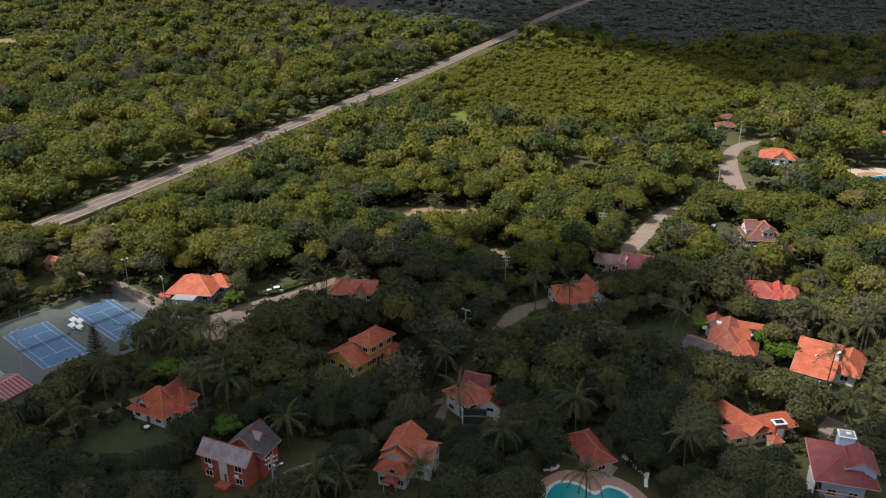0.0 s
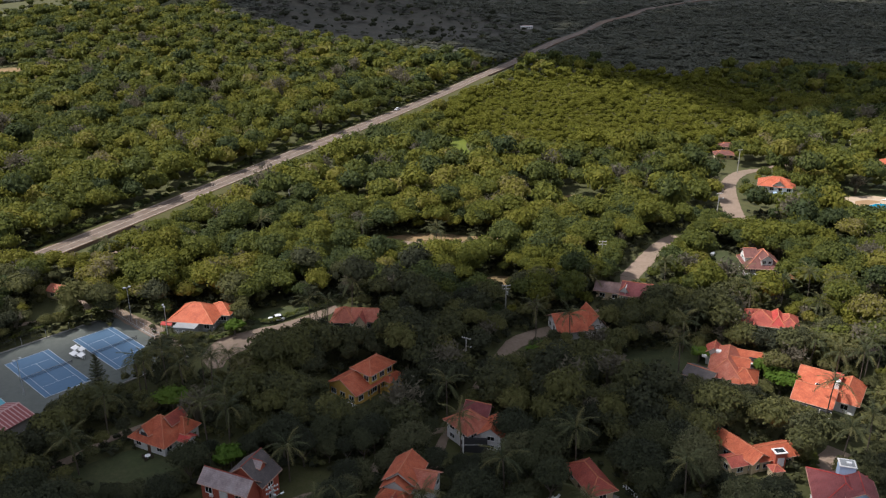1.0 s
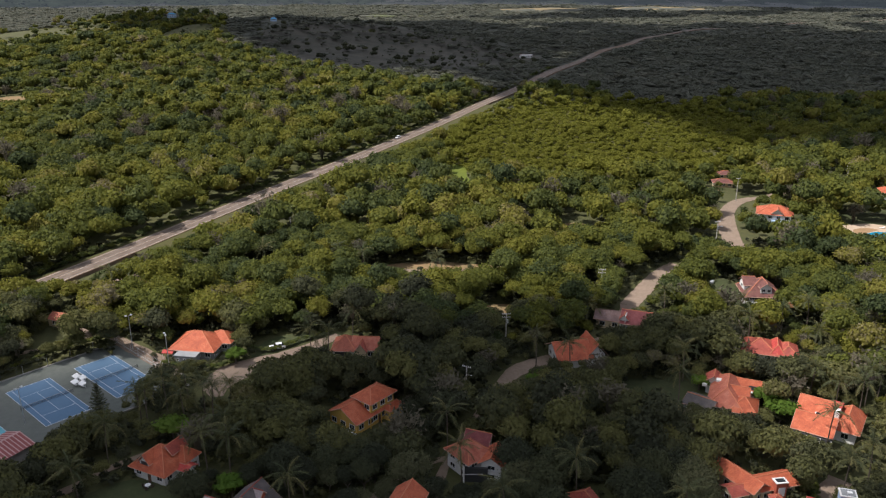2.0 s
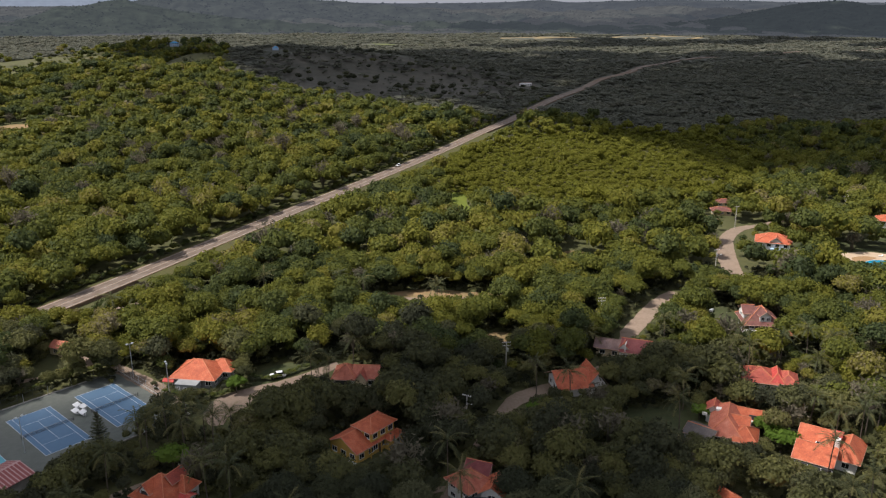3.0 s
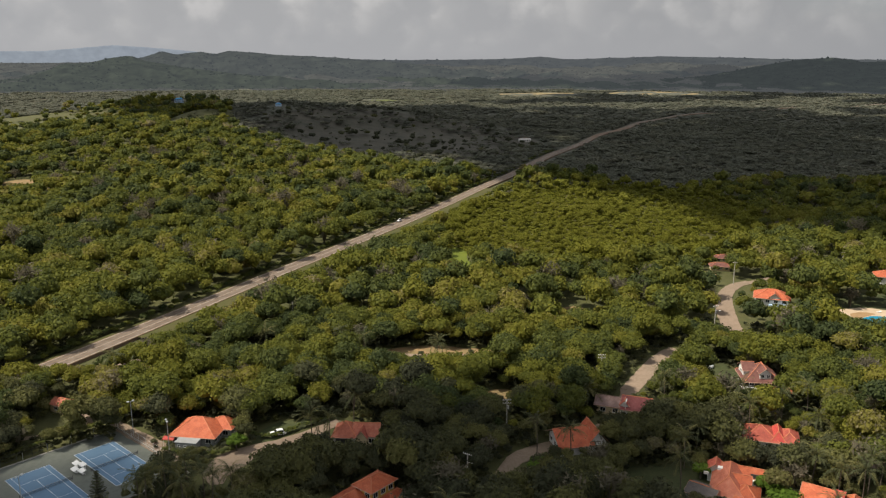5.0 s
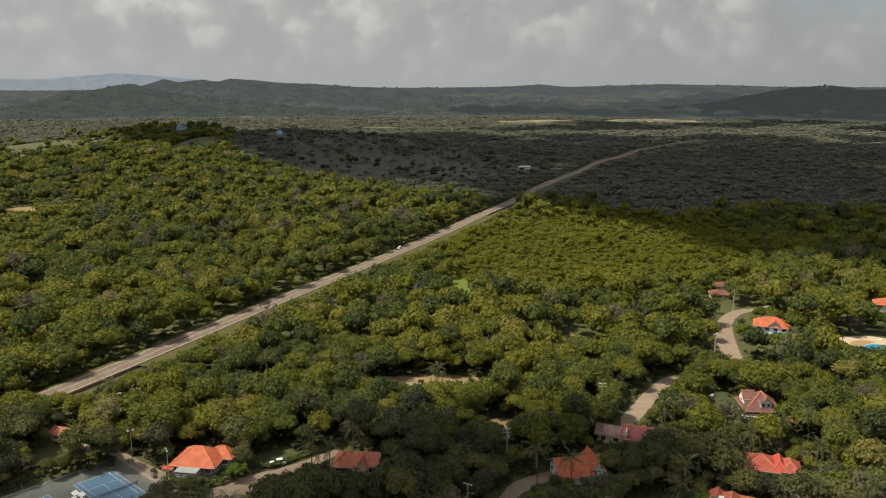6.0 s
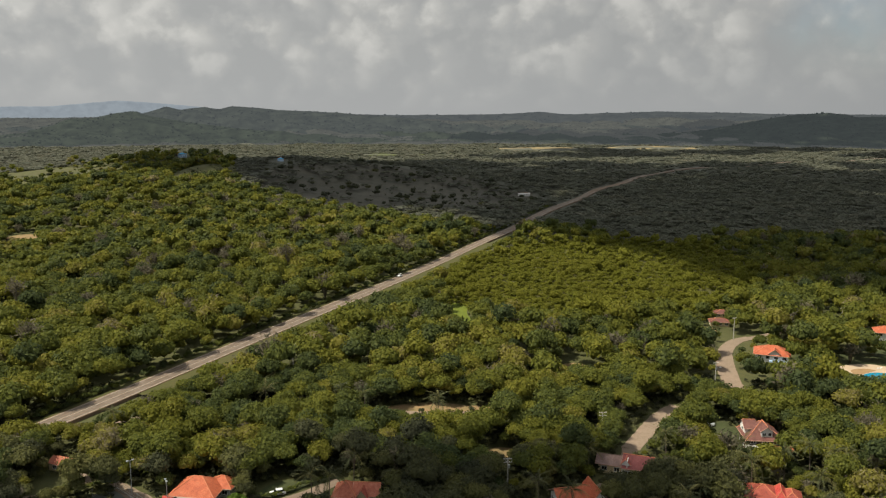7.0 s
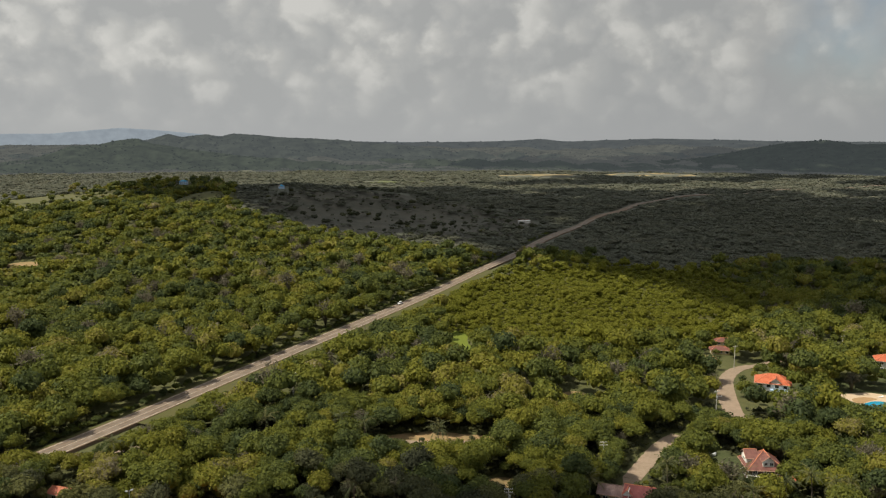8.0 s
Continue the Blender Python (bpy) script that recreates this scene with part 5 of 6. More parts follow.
def twiggy_template(seed, twigs=46):
    """A nearly leafless crown: forking grey branches with a few dry leaves."""
    r = np.random.default_rng(seed)
    V, F, n = [], [], 0

    def blade(a, b, w):
        nonlocal n
        side = np.cross(b - a, r.normal(size=3)); side *= w / np.linalg.norm(side)
        V.append(np.array([a - side, a + side, b])); F.append(np.array([[n, n + 1, n + 2]])); n += 3
    for k in range(twigs):
        a = r.uniform(0, 6.28); out = r.uniform(0.15, 0.75); top = 0.95 - 0.6 * out * out + r.uniform(-0.15, 0.1)
        knee = np.array([0.5 * out * math.cos(a), 0.5 * out * math.sin(a), 0.55 * top])
        tip = np.array([out * math.cos(a), out * math.sin(a), top])
        blade(np.zeros(3) - [0, 0, 0.6], knee, 0.05); blade(knee, tip, 0.035)
        for _ in range(3):
            e = tip + r.normal(size=3) * 0.17; blade(tip - (tip - knee) * r.uniform(0, 0.6), e, 0.03); blade(e, e + r.normal(size=3) * 0.13, 0.06)
    return np.concatenate(V), np.concatenate(F)


def grow(name, templates, x, y, size, height, tone, mat, label, category="trees", smooth=False, flat=0.92):
    """All the trees of one wood, as one mesh of real crowns."""
    pick = rng.integers(0, len(templates), len(x))
    turn = rng.uniform(0, 2 * math.pi, len(x))
    z = land(x, y)
    V, F, T, n = [], [], [], 0
    for k, (tv, tf) in enumerate(templates):
        m = np.where(pick == k)[0]
        if not len(m):
            continue
        c, s = np.cos(turn[m])[:, None], np.sin(turn[m])[:, None]
        w, h = size[m][:, None], height[m][:, None]
        px = (tv[:, 0] * c - tv[:, 1] * s) * w + x[m][:, None]
        py = (tv[:, 0] * s + tv[:, 1] * c) * w + y[m][:, None]
        pz = tv[:, 2] * w * flat + (h - 0.67 * flat * w) + z[m][:, None]
        V.append(np.stack([px, py, pz], -1).reshape(-1, 3))
        F.append((tf[None] + (n + np.arange(len(m)) * len(tv))[:, None, None]).reshape(-1, 3))
        T.append(np.repeat(tone[m], len(tv)))
        n += len(m) * len(tv)
    me = mesh_from(name, np.concatenate(V), np.concatenate(F), [mat], None, smooth, np.concatenate(T))
    return tagged(new(name, me), label, category, kind="stuff")


def lumps(x, y, scale, seed=0.0):
    """Smooth noise from 0 to 1 over the plan."""
    u, v = x / scale + seed, y / scale - seed
    n = np.sin(u * 1.7 + 1.3 * np.sin(v * 1.1)) + np.sin(v * 1.9 + 1.7 * np.sin(u * 0.8 + 1)) + 0.6 * np.sin(u * 3.7 + v * 2.9 + 2 * np.sin(v * 2.3)) + 0.4 * np.sin(5.3 * u - 4.1 * v)
    return np.clip(0.5 + n / 4.4, 0, 1)


def scatter(r0, r1, gap, half_angle=33.0, hug=0.92):
    """Spots in the fan from r0 to r1 metres, about gap apart, on a shaken grid; hug: how near to the houses they come."""
    w = r1 * math.tan(radians(half_angle))
    gx, gy = np.meshgrid(np.arange(-w, w, gap), np.arange(r0 * 0.8, r1, gap * 0.9))
    gx = gx + (np.arange(gx.shape[0]) % 2)[:, None] * gap / 2
    x = (gx + rng.uniform(-0.42, 0.42, gx.shape) * gap).ravel(); y = (gy + rng.uniform(-0.42, 0.42, gy.shape) * gap).ravel()
    r = np.hypot(x, y)
    keep = (r > r0) & (r <= r1) & (np.abs(np.arctan2(x, y)) < radians(half_angle))
    x, y = x[keep], y[keep]
    free = seg_dist(x, y, HIGHWAY) > 9.0 + 6 * ((x > np.interp(y, [p[1] for p in HIGHWAY], [p[0] for p in HIGHWAY])) & (y > 276))
    for k, (_, line, half) in enumerate(LANES):
        clear = 1.0 if k < 2 else 0.6
        wide = max(half) if isinstance(half, list) else half
        free &= seg_dist(x, y, line) > wide * clear + 1.0
    for cx, cy, rx, ry, turn in CLEARINGS:
        a = radians(turn); dx, dy = x - cx, y - cy
        u, v = dx * math.cos(a) + dy * math.sin(a), -dx * math.sin(a) + dy * math.cos(a)
        free &= (u / rx) ** 2 + (v / ry) ** 2 > 1
    for px, py in PALMS:
        free &= np.hypot(x - px, y - py) > 2.6
    for px, py, *_ in POLES:
        free &= np.hypot(x - px, y - py) > 2.4
    for hx, hy, rad, clear in HOUSE_SPOTS:
        free &= np.hypot(x - hx, y - hy) > rad * hug + (0.3 if hy < 230 else 2.0)
    x, y = x[free], y[free]
    # how high a tree may grow: roads, roofs and courts stand clear of the crowns south of them
    tall = np.full(len(x), 30.0)
    room = 1.6 if hug > 0.8 else 0.0
    for s in np.arange(1.30, 1.0, -0.008):
        u, v = x * s, y * s
        away = seg_dist(u, v, HIGHWAY)
        hides = (v < 700) & ((away < 7.0 + room) | ((away < 12.5 + room) & (u > np.interp(v, [p[1] for p in HIGHWAY], [p[0] for p in HIGHWAY])))) & (v > 255)
        for k in (0, 1, 3):
            hides |= seg_dist(u, v, LANES[k][1]) < (4.2 if k == 3 else 4.4) + room
        for px, py, *_ in POLES:
            hides |= ((u - px) / (1.0 + room)) ** 2 + ((v - py - 8) / 9) ** 2 < 1
        for hx, hy, rad, clear in HOUSE_SPOTS:
            if clear:
                hides |= ((u - hx) / (rad * 0.85 + room)) ** 2 + ((v - hy - 3 + 1.2 * (min(clear, 10) - 6)) / (rad * (0.4 + 0.06 * (min(clear, 10) - 4)) + room)) ** 2 < 1
        for cx, cy, rx, ry, turn in CLEARINGS:
            a = radians(turn); dx, dy = u - cx, v - cy
            hides |= ((dx * math.cos(a) + dy * math.sin(a)) / (rx * 0.9 + room)) ** 2 + ((dy * math.cos(a) - dx * math.sin(a)) / (ry * 0.82 + room)) ** 2 < 1
        tall = np.where(hides, 103 * (1 - 1 / s) + 0.7, tall)
    for px, py in PALMS:
        tall = np.where((np.abs(x - px) < 5) & (y > py - 12) & (y < py + 2), np.minimum(tall, 4.2), tall)
    free = tall > (1.4 if hug > 0.8 else 0.6)
    return x[free], y[free], tall[free]


PALMS = [(-72.0, 169.8), (-66.9, 173.4), (-62.8, 177.1), (-53.9, 167.1), (-45.2, 147.9), (-30.3, 135.7), (-49.9, 147.5), (-18.1, 119.2), (-22.2, 116.6), (-4.1, 121.8), (4.0, 145.3), (1.1, 157.0), (58.5, 177.5), (62.9, 189.3), (67.7, 195.0), (25.4, 197.5), (-26.2, 214.9), (91.5, 179.0), (95.2, 173.2), (99.2, 169.6), (85.8, 156.8), (89.8, 225.7), (112.4, 214.6), (107.2, 217.5), (-73.2, 137.7), (-73.1, 152.4), (68.7, 230.6), (43.1, 221.8), (-107.1, 243.9), (-64.8, 273.4), (-37.0, 270.3), (-28.0, 269.1), (-2.2, 259.7), (86.4, 207.6), (99.8, 217.5), (115.0, 211.4), (26.9, 138.2), (82.2, 141.1), (26.1, 119.5), (33.9, 193.3), (-100.4, 245.4), (89.4, 145.2), (-57, 171), (-69, 166), (104, 176), (118, 218), (-36.5, 203.5), (-31.5, 202), (-60, 165.5), (-50.5, 172), (-48, 156), (108, 178), (104, 205), (120, 190), (12, 131), (46, 128)]
CLEARINGS = [(-77, 197.5, 6, 4.5, 0), (18, 237, 5.5, 3.5, 0), (280, 2390, 125, 150, 0), (630, 2430, 150, 160, 0), (-110, 2045, 150, 50, 0), (-339, 636, 14, 9, 0), (18, 190, 5, 9, -40), (-55, 191, 8, 8, 0), (-97.7, 180, 20.5, 27.5, -42), (28, 123, 13, 8.5, 0), (183, 312, 20, 18, 0), (-62.5, 138.5, 9.5, 6, 0), (56, 182, 11, 8, -10), (-47, 211, 8, 7, 30), (95, 254, 4.5, 11, 0), (-2, 272, 25, 7, 0), (10, 411, 5.5, 28, 8), (157, 466, 6, 5, 0), (54, 322, 9, 6, 0), (131, 380, 5, 7, 20), (-114, 214, 6, 6, 0), (-28, 133, 7, 5, 30)]


def forest():
    near_tpl = [leafy_template(15, 2900, 0.046, s, tall=0.85, ragged=0.24, core=0.7) for s in range(6)]
    mid_tpl = [leafy_template(9, 620, 0.072, 20 + s, tall=0.8 + 0.04 * (s % 4), ragged=0.17, core=0.78) for s in range(8)]
    soft_tpl = [leafy_template(7, 250, 0.115, 40 + s, tall=0.78 + 0.05 * (s % 4), ragged=0.15) for s in range(8)]
    far_tpl = [leafy_template(4, 70, 0.2, 60 + s, ragged=0.12, core=0.92) for s in range(6)]
    dry_tpl = [leafy_template(3, 40, 0.26, 160 + s, tall=0.6, ragged=0.14, core=0.85) for s in range(6)]
    specks = [leafy_template(1, 14, 0.42, 80 + s, tall=0.5, ragged=0.15, core=0.95) for s in range(6)]
    shrubs = [leafy_template(2, 26, 0.26, 90 + s, ragged=0.2) for s in range(6)]
    bare_tpl = [twiggy_template(230 + s) for s in range(4)]

    def tones(x, y):
        t = 0.42 + 0.30 * (lumps(x, y, 45) - 0.5) + 0.22 * (lumps(x, y, 17, 7) - 0.5) + rng.normal(0, 0.19, len(x))
        f = scrub_field(x, y)
        return np.clip(t * (1 - f) + f * (0.6 + 0.1 * (t - 0.4)), 0.02, 0.93)

    # near trees, each a thing of its own
    x, y, low = scatter(104, 300, 4.3)
    order = np.argsort(np.hypot(x, y))
    first, rest = order[:300], order[300:]
    meshes = [mesh_from("crown", v, f, [M["leaf"]]) for v, f in near_tpl]
    trunks = []
    for k in range(3):
        bm = bmesh.new(); r = random.Random(k)
        tube(bm, (0, 0, -0.3), (0.1, 0.05, 0.45), 0.07, 0.05, 7)
        for a in range(5):
            an = a * 1.26 + r.uniform(-0.3, 0.3)
            tube(bm, (0.1, 0.05, 0.40), (0.55 * math.cos(an), 0.55 * math.sin(an), 0.95 + r.uniform(-0.1, 0.15)), 0.035, 0.012, 5)
        me = bpy.data.meshes.new("trunk"); bm.to_mesh(me); bm.free(); me.materials.append(M["bark"]); trunks.append(me)
    for n, i in enumerate(first):
        h = min(float(rng.uniform(4.2, 9.2)), float(low[i])); s = min(h * float(rng.uniform(0.42, 0.66)), 4.6)
        bush = h < 3.2
        t = thing("bush" if bush else "tree", float(x[i]), float(y[i]), float(rng.uniform(0, 360)), "low round green bush" if bush else "broad dark green tree with rounded crown", "bush" if bush else "tree", "bushes of the estate" if bush else "trees of the estate")
        c = new("crown", meshes[n % 6]); c.parent = t; c.matrix_local = Matrix.Translation((0, 0, h - 1.02 * s)) @ Matrix.Diagonal((s, s, 1.2 * s, 1))
        b = new("trunk", trunks[n % 3]); b.parent = t; b.matrix_local = Matrix.Diagonal((s * 0.9, s * 0.9, h * 0.6, 1))
    x, y, low = x[rest], y[rest], low[rest]
    height = np.minimum(rng.uniform(4.0, 9.6, len(x)), low)
    height = np.where(rng.random(len(x)) < 0.18, np.minimum(height * 1.3 + 1, low), height)
    wide, tone = np.minimum(height * rng.uniform(0.42, 0.66, len(x)), 5.6), tones(x, y)
    bare = rng.random(len(x)) < 0.05
    # estate side takes the shade-darkened leaf colours, sunny side the full ones
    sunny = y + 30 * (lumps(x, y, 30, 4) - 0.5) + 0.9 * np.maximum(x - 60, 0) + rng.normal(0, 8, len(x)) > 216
    for sort, mat in ((~sunny & ~bare, "shaded_leaf"), (sunny & ~bare, "wood_leaf")):
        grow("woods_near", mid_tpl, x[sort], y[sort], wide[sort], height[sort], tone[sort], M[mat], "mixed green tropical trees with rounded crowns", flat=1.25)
    grow("bare_trees", bare_tpl, x[bare], y[bare], wide[bare], height[bare], tone[bare], M["twig"], "nearly leafless grey trees among the green ones", flat=1.0)
    for name, r0, r1, gap, tpl, lab in (("woods_middle", 300, 560, 6.5, soft_tpl, "dense sunlit tropical dry forest"), ("woods_hillside", 560, 820, 7.0, far_tpl, "dense sunlit forest of the hillside"), ("woods_far", 820, 1400, 8.0, far_tpl, "forested hill and plain farther off")):
        x, y, low = scatter(r0, r1, gap)
        thin = bare_slope(x, y); f = scrub_field(x, y)
        keep = rng.random(len(x)) > thin * 0.96
        x, y, f, low = x[keep], y[keep], f[keep], low[keep]
        height = np.minimum(4.0 + 7.4 * rng.random(len(x)) ** 1.3, low) * (1 - 0.62 * f)
        big = rng.random(len(x)) < 0.12
        height = np.where(big, np.minimum(height * 1.35 + 1.5, low), height)
        wide = np.clip(height * rng.uniform(0.42, 0.72, len(x)), 1.9, 6.6)
        tone = tones(x, y)
        valley = valley_floor(x, y) + 0.3 * (lumps(x, y, 60, 2) - 0.5) > 0.5
        scrub = (f > 0.5) & ~valley
        bare = (rng.random(len(x)) < 0.06) & ~valley & ~scrub & (r0 < 700)
        for sort, mat, more, lab2 in ((~valley & ~scrub & ~bare, "wood_leaf", "", lab), (valley, "hazy_leaf", "_dry", "dry forest of the valley, greyed as by haze"), (bare, "twig", "_bare", "nearly leafless grey trees in the forest"), (scrub, "olive_leaf", "_scrub", "low even olive scrub")):
            if sort.sum() > 10:
                dry = more == "_dry"
                shape = dry_tpl if dry else bare_tpl if more == "_bare" else tpl
                grow(name + more, shape, x[sort], y[sort], wide[sort] * (1.15 if dry else 1), height[sort] * (0.45 if dry else 1), tone[sort], M[mat], lab2, flat=0.46 if dry else 1.2)
    # round bushes on the open slope
    x, y, low = scatter(760, 1300, 15)
    keep = (bare_slope(x, y) > 0.4) & (rng.random(len(x)) < np.where(x < -270, 0.8, 0.5))
    x, y = x[keep], y[keep]
    size = 1.3 + 4.6 * rng.random(len(x)) ** 3
    # bushes in the shade-darkened palette as well
    grow("slope_bushes", far_tpl, x, y, size, size * 1.15, np.clip(rng.normal(0.12, 0.15, len(x)), 0, 1), M["shaded_leaf"], "scattered round bushes on the open grass slope", "bushes", flat=0.95)
    # even brush of the scrub field
    x, y, low = scatter(330, 760, 3.1)
    keep = (scrub_field(x, y) > 0.3) & (valley_floor(x, y) < 0.65) & (rng.random(len(x)) < 0.75 + 0.25 * lumps(x, y, 25, 1))
    x, y, low = x[keep], y[keep], low[keep]
    size = 1.3 + 1.7 * rng.random(len(x)) ** 2
    grow("scrub", [leafy_template(3, 44, 0.2, 170 + s, tall=0.6, ragged=0.2) for s in range(5)], x, y, size, size * rng.uniform(0.7, 1.1, len(x)), 0.25 + 0.5 * lumps(x, y, 30, 5) + rng.normal(0, 0.12, len(x)), M["olive_leaf"], "low even olive scrub", "bushes", flat=0.8)
    x, y, low = scatter(100, 330, 2.7, 34, 0.72)
    size = np.minimum(rng.uniform(0.9, 2.0, len(x)), low * 0.8)
    grow("undergrowth", shrubs, x, y, size, size * 0.95, np.clip(tones(x, y) - 0.2, 0, 1), M["shaded_leaf"], "low bushes and undergrowth between the trees", "bushes")
    q = [p for p in glide([(*p, 0) for p in HIGHWAY], 1.9) if 256 < p.y < 900]
    x, y = np.array([p.x for p in q]) - 7.4 - rng.random(len(q)) * 4.0, np.array([p.y for p in q]) + 3.4
    size = rng.uniform(1.0, 2.2, len(x))
    grow("roadside_bushes", soft_tpl, x, y, size, size * 1.2, np.clip(rng.normal(0.25, 0.12, len(x)), 0, 1), M["wood_leaf"], "dark bushes at the highway's edge", "bushes")
    q = [p for p in glide([(*p, 0) for p in HIGHWAY], 3.4) if 180 < p.y < 232]
    x, y = np.array([p.x for p in q]) + 8 + rng.random(len(q)) * 5, np.array([p.y for p in q]) - 6
    height = rng.uniform(6.5, 9.0, len(x))
    grow("roadside_trees", mid_tpl, x, y, height * 0.62, height, tones(x, y), M["wood_leaf"], "tall trees beside the highway")
    x, y, low = scatter(1400, 2700, 12.5)
    keep = rng.random(len(x)) < 0.72 + 0.28 * lumps(x, y, 160, 3) * lumps(x, y, 60, 8) ** 0.5
    x, y = x[keep], y[keep]
    size = 4.6 + 5.4 * rng.random(len(x)) ** 2
    grow("woods_distant", specks, x, y, size, size * 0.4, np.clip(tones(x, y) + rng.normal(0, 0.1, len(x)), 0, 1), M["hazy_leaf"], "scattered trees of the distant plain", flat=0.34)


def palm_kit():
    """A palm frond as a bent rib with hanging leaflets, and a ringed trunk."""
    V, F = [], []
    r = np.random.default_rng(5)
    n = 30
    rib = [np.array([0.0, 3.6 * t, 1.0 * math.sin(t * 2.3) - 1.75 * t * t]) for t in np.linspace(0, 1, n)]
    for i in range(n - 1):
        a, b = rib[i], rib[i + 1]
        k = len(V); V += [a + [-0.05, 0, 0], a + [0.05, 0, 0], b + [0.05, 0, 0], b + [-0.05, 0, 0]]; F += [(k, k + 1, k + 2), (k, k + 2, k + 3)]
        if i > 3:
            reach = 0.62 * math.sin(math.pi * (0.15 + 0.80 * i / n)) + 0.06
            for s in (-1, 1):
                tip = a + np.array([s * reach * r.uniform(0.8, 1.05), 0.40, -0.55 * reach - r.uniform(0, 0.2)])
                k = len(V); V += [a, a + (b - a) * 0.55, tip]; F += [(k, k + 1, k + 2)]
    frond = mesh_from("frond", np.array(V), np.array(F), [M["palm"]])
    bm = bmesh.new()
    p = Vector((0, 0, -0.3))
    for i in range(8):
        q = Vector((0.5 * ((i + 1) / 8) ** 2, 0, (i + 1) / 8))
        tube(bm, p, q + Vector((0, 0, 0.01)), 0.17 - 0.008 * i, 0.15 - 0.009 * i, 7)
        p = q
    trunk = bpy.data.meshes.new("trunk"); bm.to_mesh(trunk); bm.free(); trunk.materials.append(M["bark"])
    return frond, trunk




def palms():
    frond, trunk = palm_kit()
    r = random.Random(11)
    for x, y in PALMS:
        h = r.uniform(7.5, 10.5)
        p = thing("palm_tree", x, y, r.uniform(0, 360), "coconut palm with arching feathery fronds", "palm tree", "palms of the estate")
        b = new("trunk", trunk); b.parent = p; b.matrix_local = Matrix.Diagonal((1, 1, h, 1))
        n = r.randint(14, 17)
        for k in range(n):
            f = new("frond", frond); f.parent = p
            s = r.uniform(1.05, 1.45)
            f.matrix_local = Matrix.Translation((0.5, 0, h - 0.05)) @ pose(0, 0, 0, 0, 0, 360 * k / n + r.uniform(-12, 12)) @ pose(0, 0, 0, r.uniform(-30, 22) if k % 3 else r.uniform(30, 60)) @ Matrix.Diagonal((s, s, s, 1))


LIME_TREES = [(-61.3, 160.4, 4.2), (-42.7, 139.2, 3.6), (8.8, 117.5, 3.6), (1.5, 120.5, 3.4), (80.2, 168.6, 4.0), (24.3, 186.4, 3.0), (-41.9, 178.5, 4.6), (46.6, 204.5, 2.8), (65.6, 184.3, 2.6), (-56.5, 199.0, 3.0), (79.2, 176.0, 3.2)]


def lime_trees():
    for k, (x, y, s) in enumerate(LIME_TREES):
        t = thing("tree", x, y, 40 * k, "bright fresh green rounded tree", "tree", "bright green trees")
        v, f = crown_template(15, 44, 0.09, 100 + k, core=0.84)
        me = mesh_from("crown", v, f, [M["lime"]])
        c = new("crown", me); c.parent = t; c.matrix_local = Matrix.Translation((0, 0, 0.75 * s)) @ Matrix.Diagonal((s, s, s, 1))
        b = part("trunk", tube(bmesh.new(), (0, 0, -0.3), (0, 0, 1.2 * s), 0.25, 0.15), M["bark"], t)


HEDGES = [[(-76, 198.5), (-73.5, 197.5), (-66, 195.5), (-60, 196.6), (-56.8, 200.9), (-55, 205)], [(-57.7, 214.3), (-54, 207.8), (-49, 206.2), (-44.6, 209.4), (-40.5, 213.4), (-34, 217.5)], [(-116, 196), (-108, 206), (-98, 215)], [(73, 134), (76, 140), (78, 146)]]


ROUND_BUSHES = [(-14, 268.5), (-8, 271), (2, 272.5), (5, 271), (10, 273), (12.5, 270), (17, 272), (20, 271), (-22, 272), (-75.5, 201.5), (-73.8, 199.2), (-79, 200.5), (-80.5, 203)]


def round_bushes():
    for k, (x, y) in enumerate(ROUND_BUSHES):
        t = thing("bush", x, y, 50 * k, "small clipped round dark green bush", "bush", "clipped round bushes")
        s = 1.0 + 0.35 * math.sin(k * 2.1)
        v, f = crown_template(10, 30, 0.13, 300 + k, core=0.9)
        c = new("crown", mesh_from("crown", v, f, [M["leaf"]])); c.parent = t; c.matrix_local = Matrix.Translation((0, 0, 0.35 * s)) @ Matrix.Diagonal((s, s, s * 1.3, 1))


def hedges():
    tpl = [crown_template(5, 16, 0.2, 200 + k) for k in range(3)]
    for line in HEDGES:
        q = glide([(*p, 0) for p in line], 1.1)
        x, y = np.array([p.x for p in q]), np.array([p.y for p in q])
        grow("hedge", tpl, x, y, rng.uniform(0.8, 1.1, len(x)), rng.uniform(1.2, 1.6, len(x)), rng.uniform(0.1, 0.4, len(x)), M["wood_leaf"], "clipped dark green hedge", "hedge")


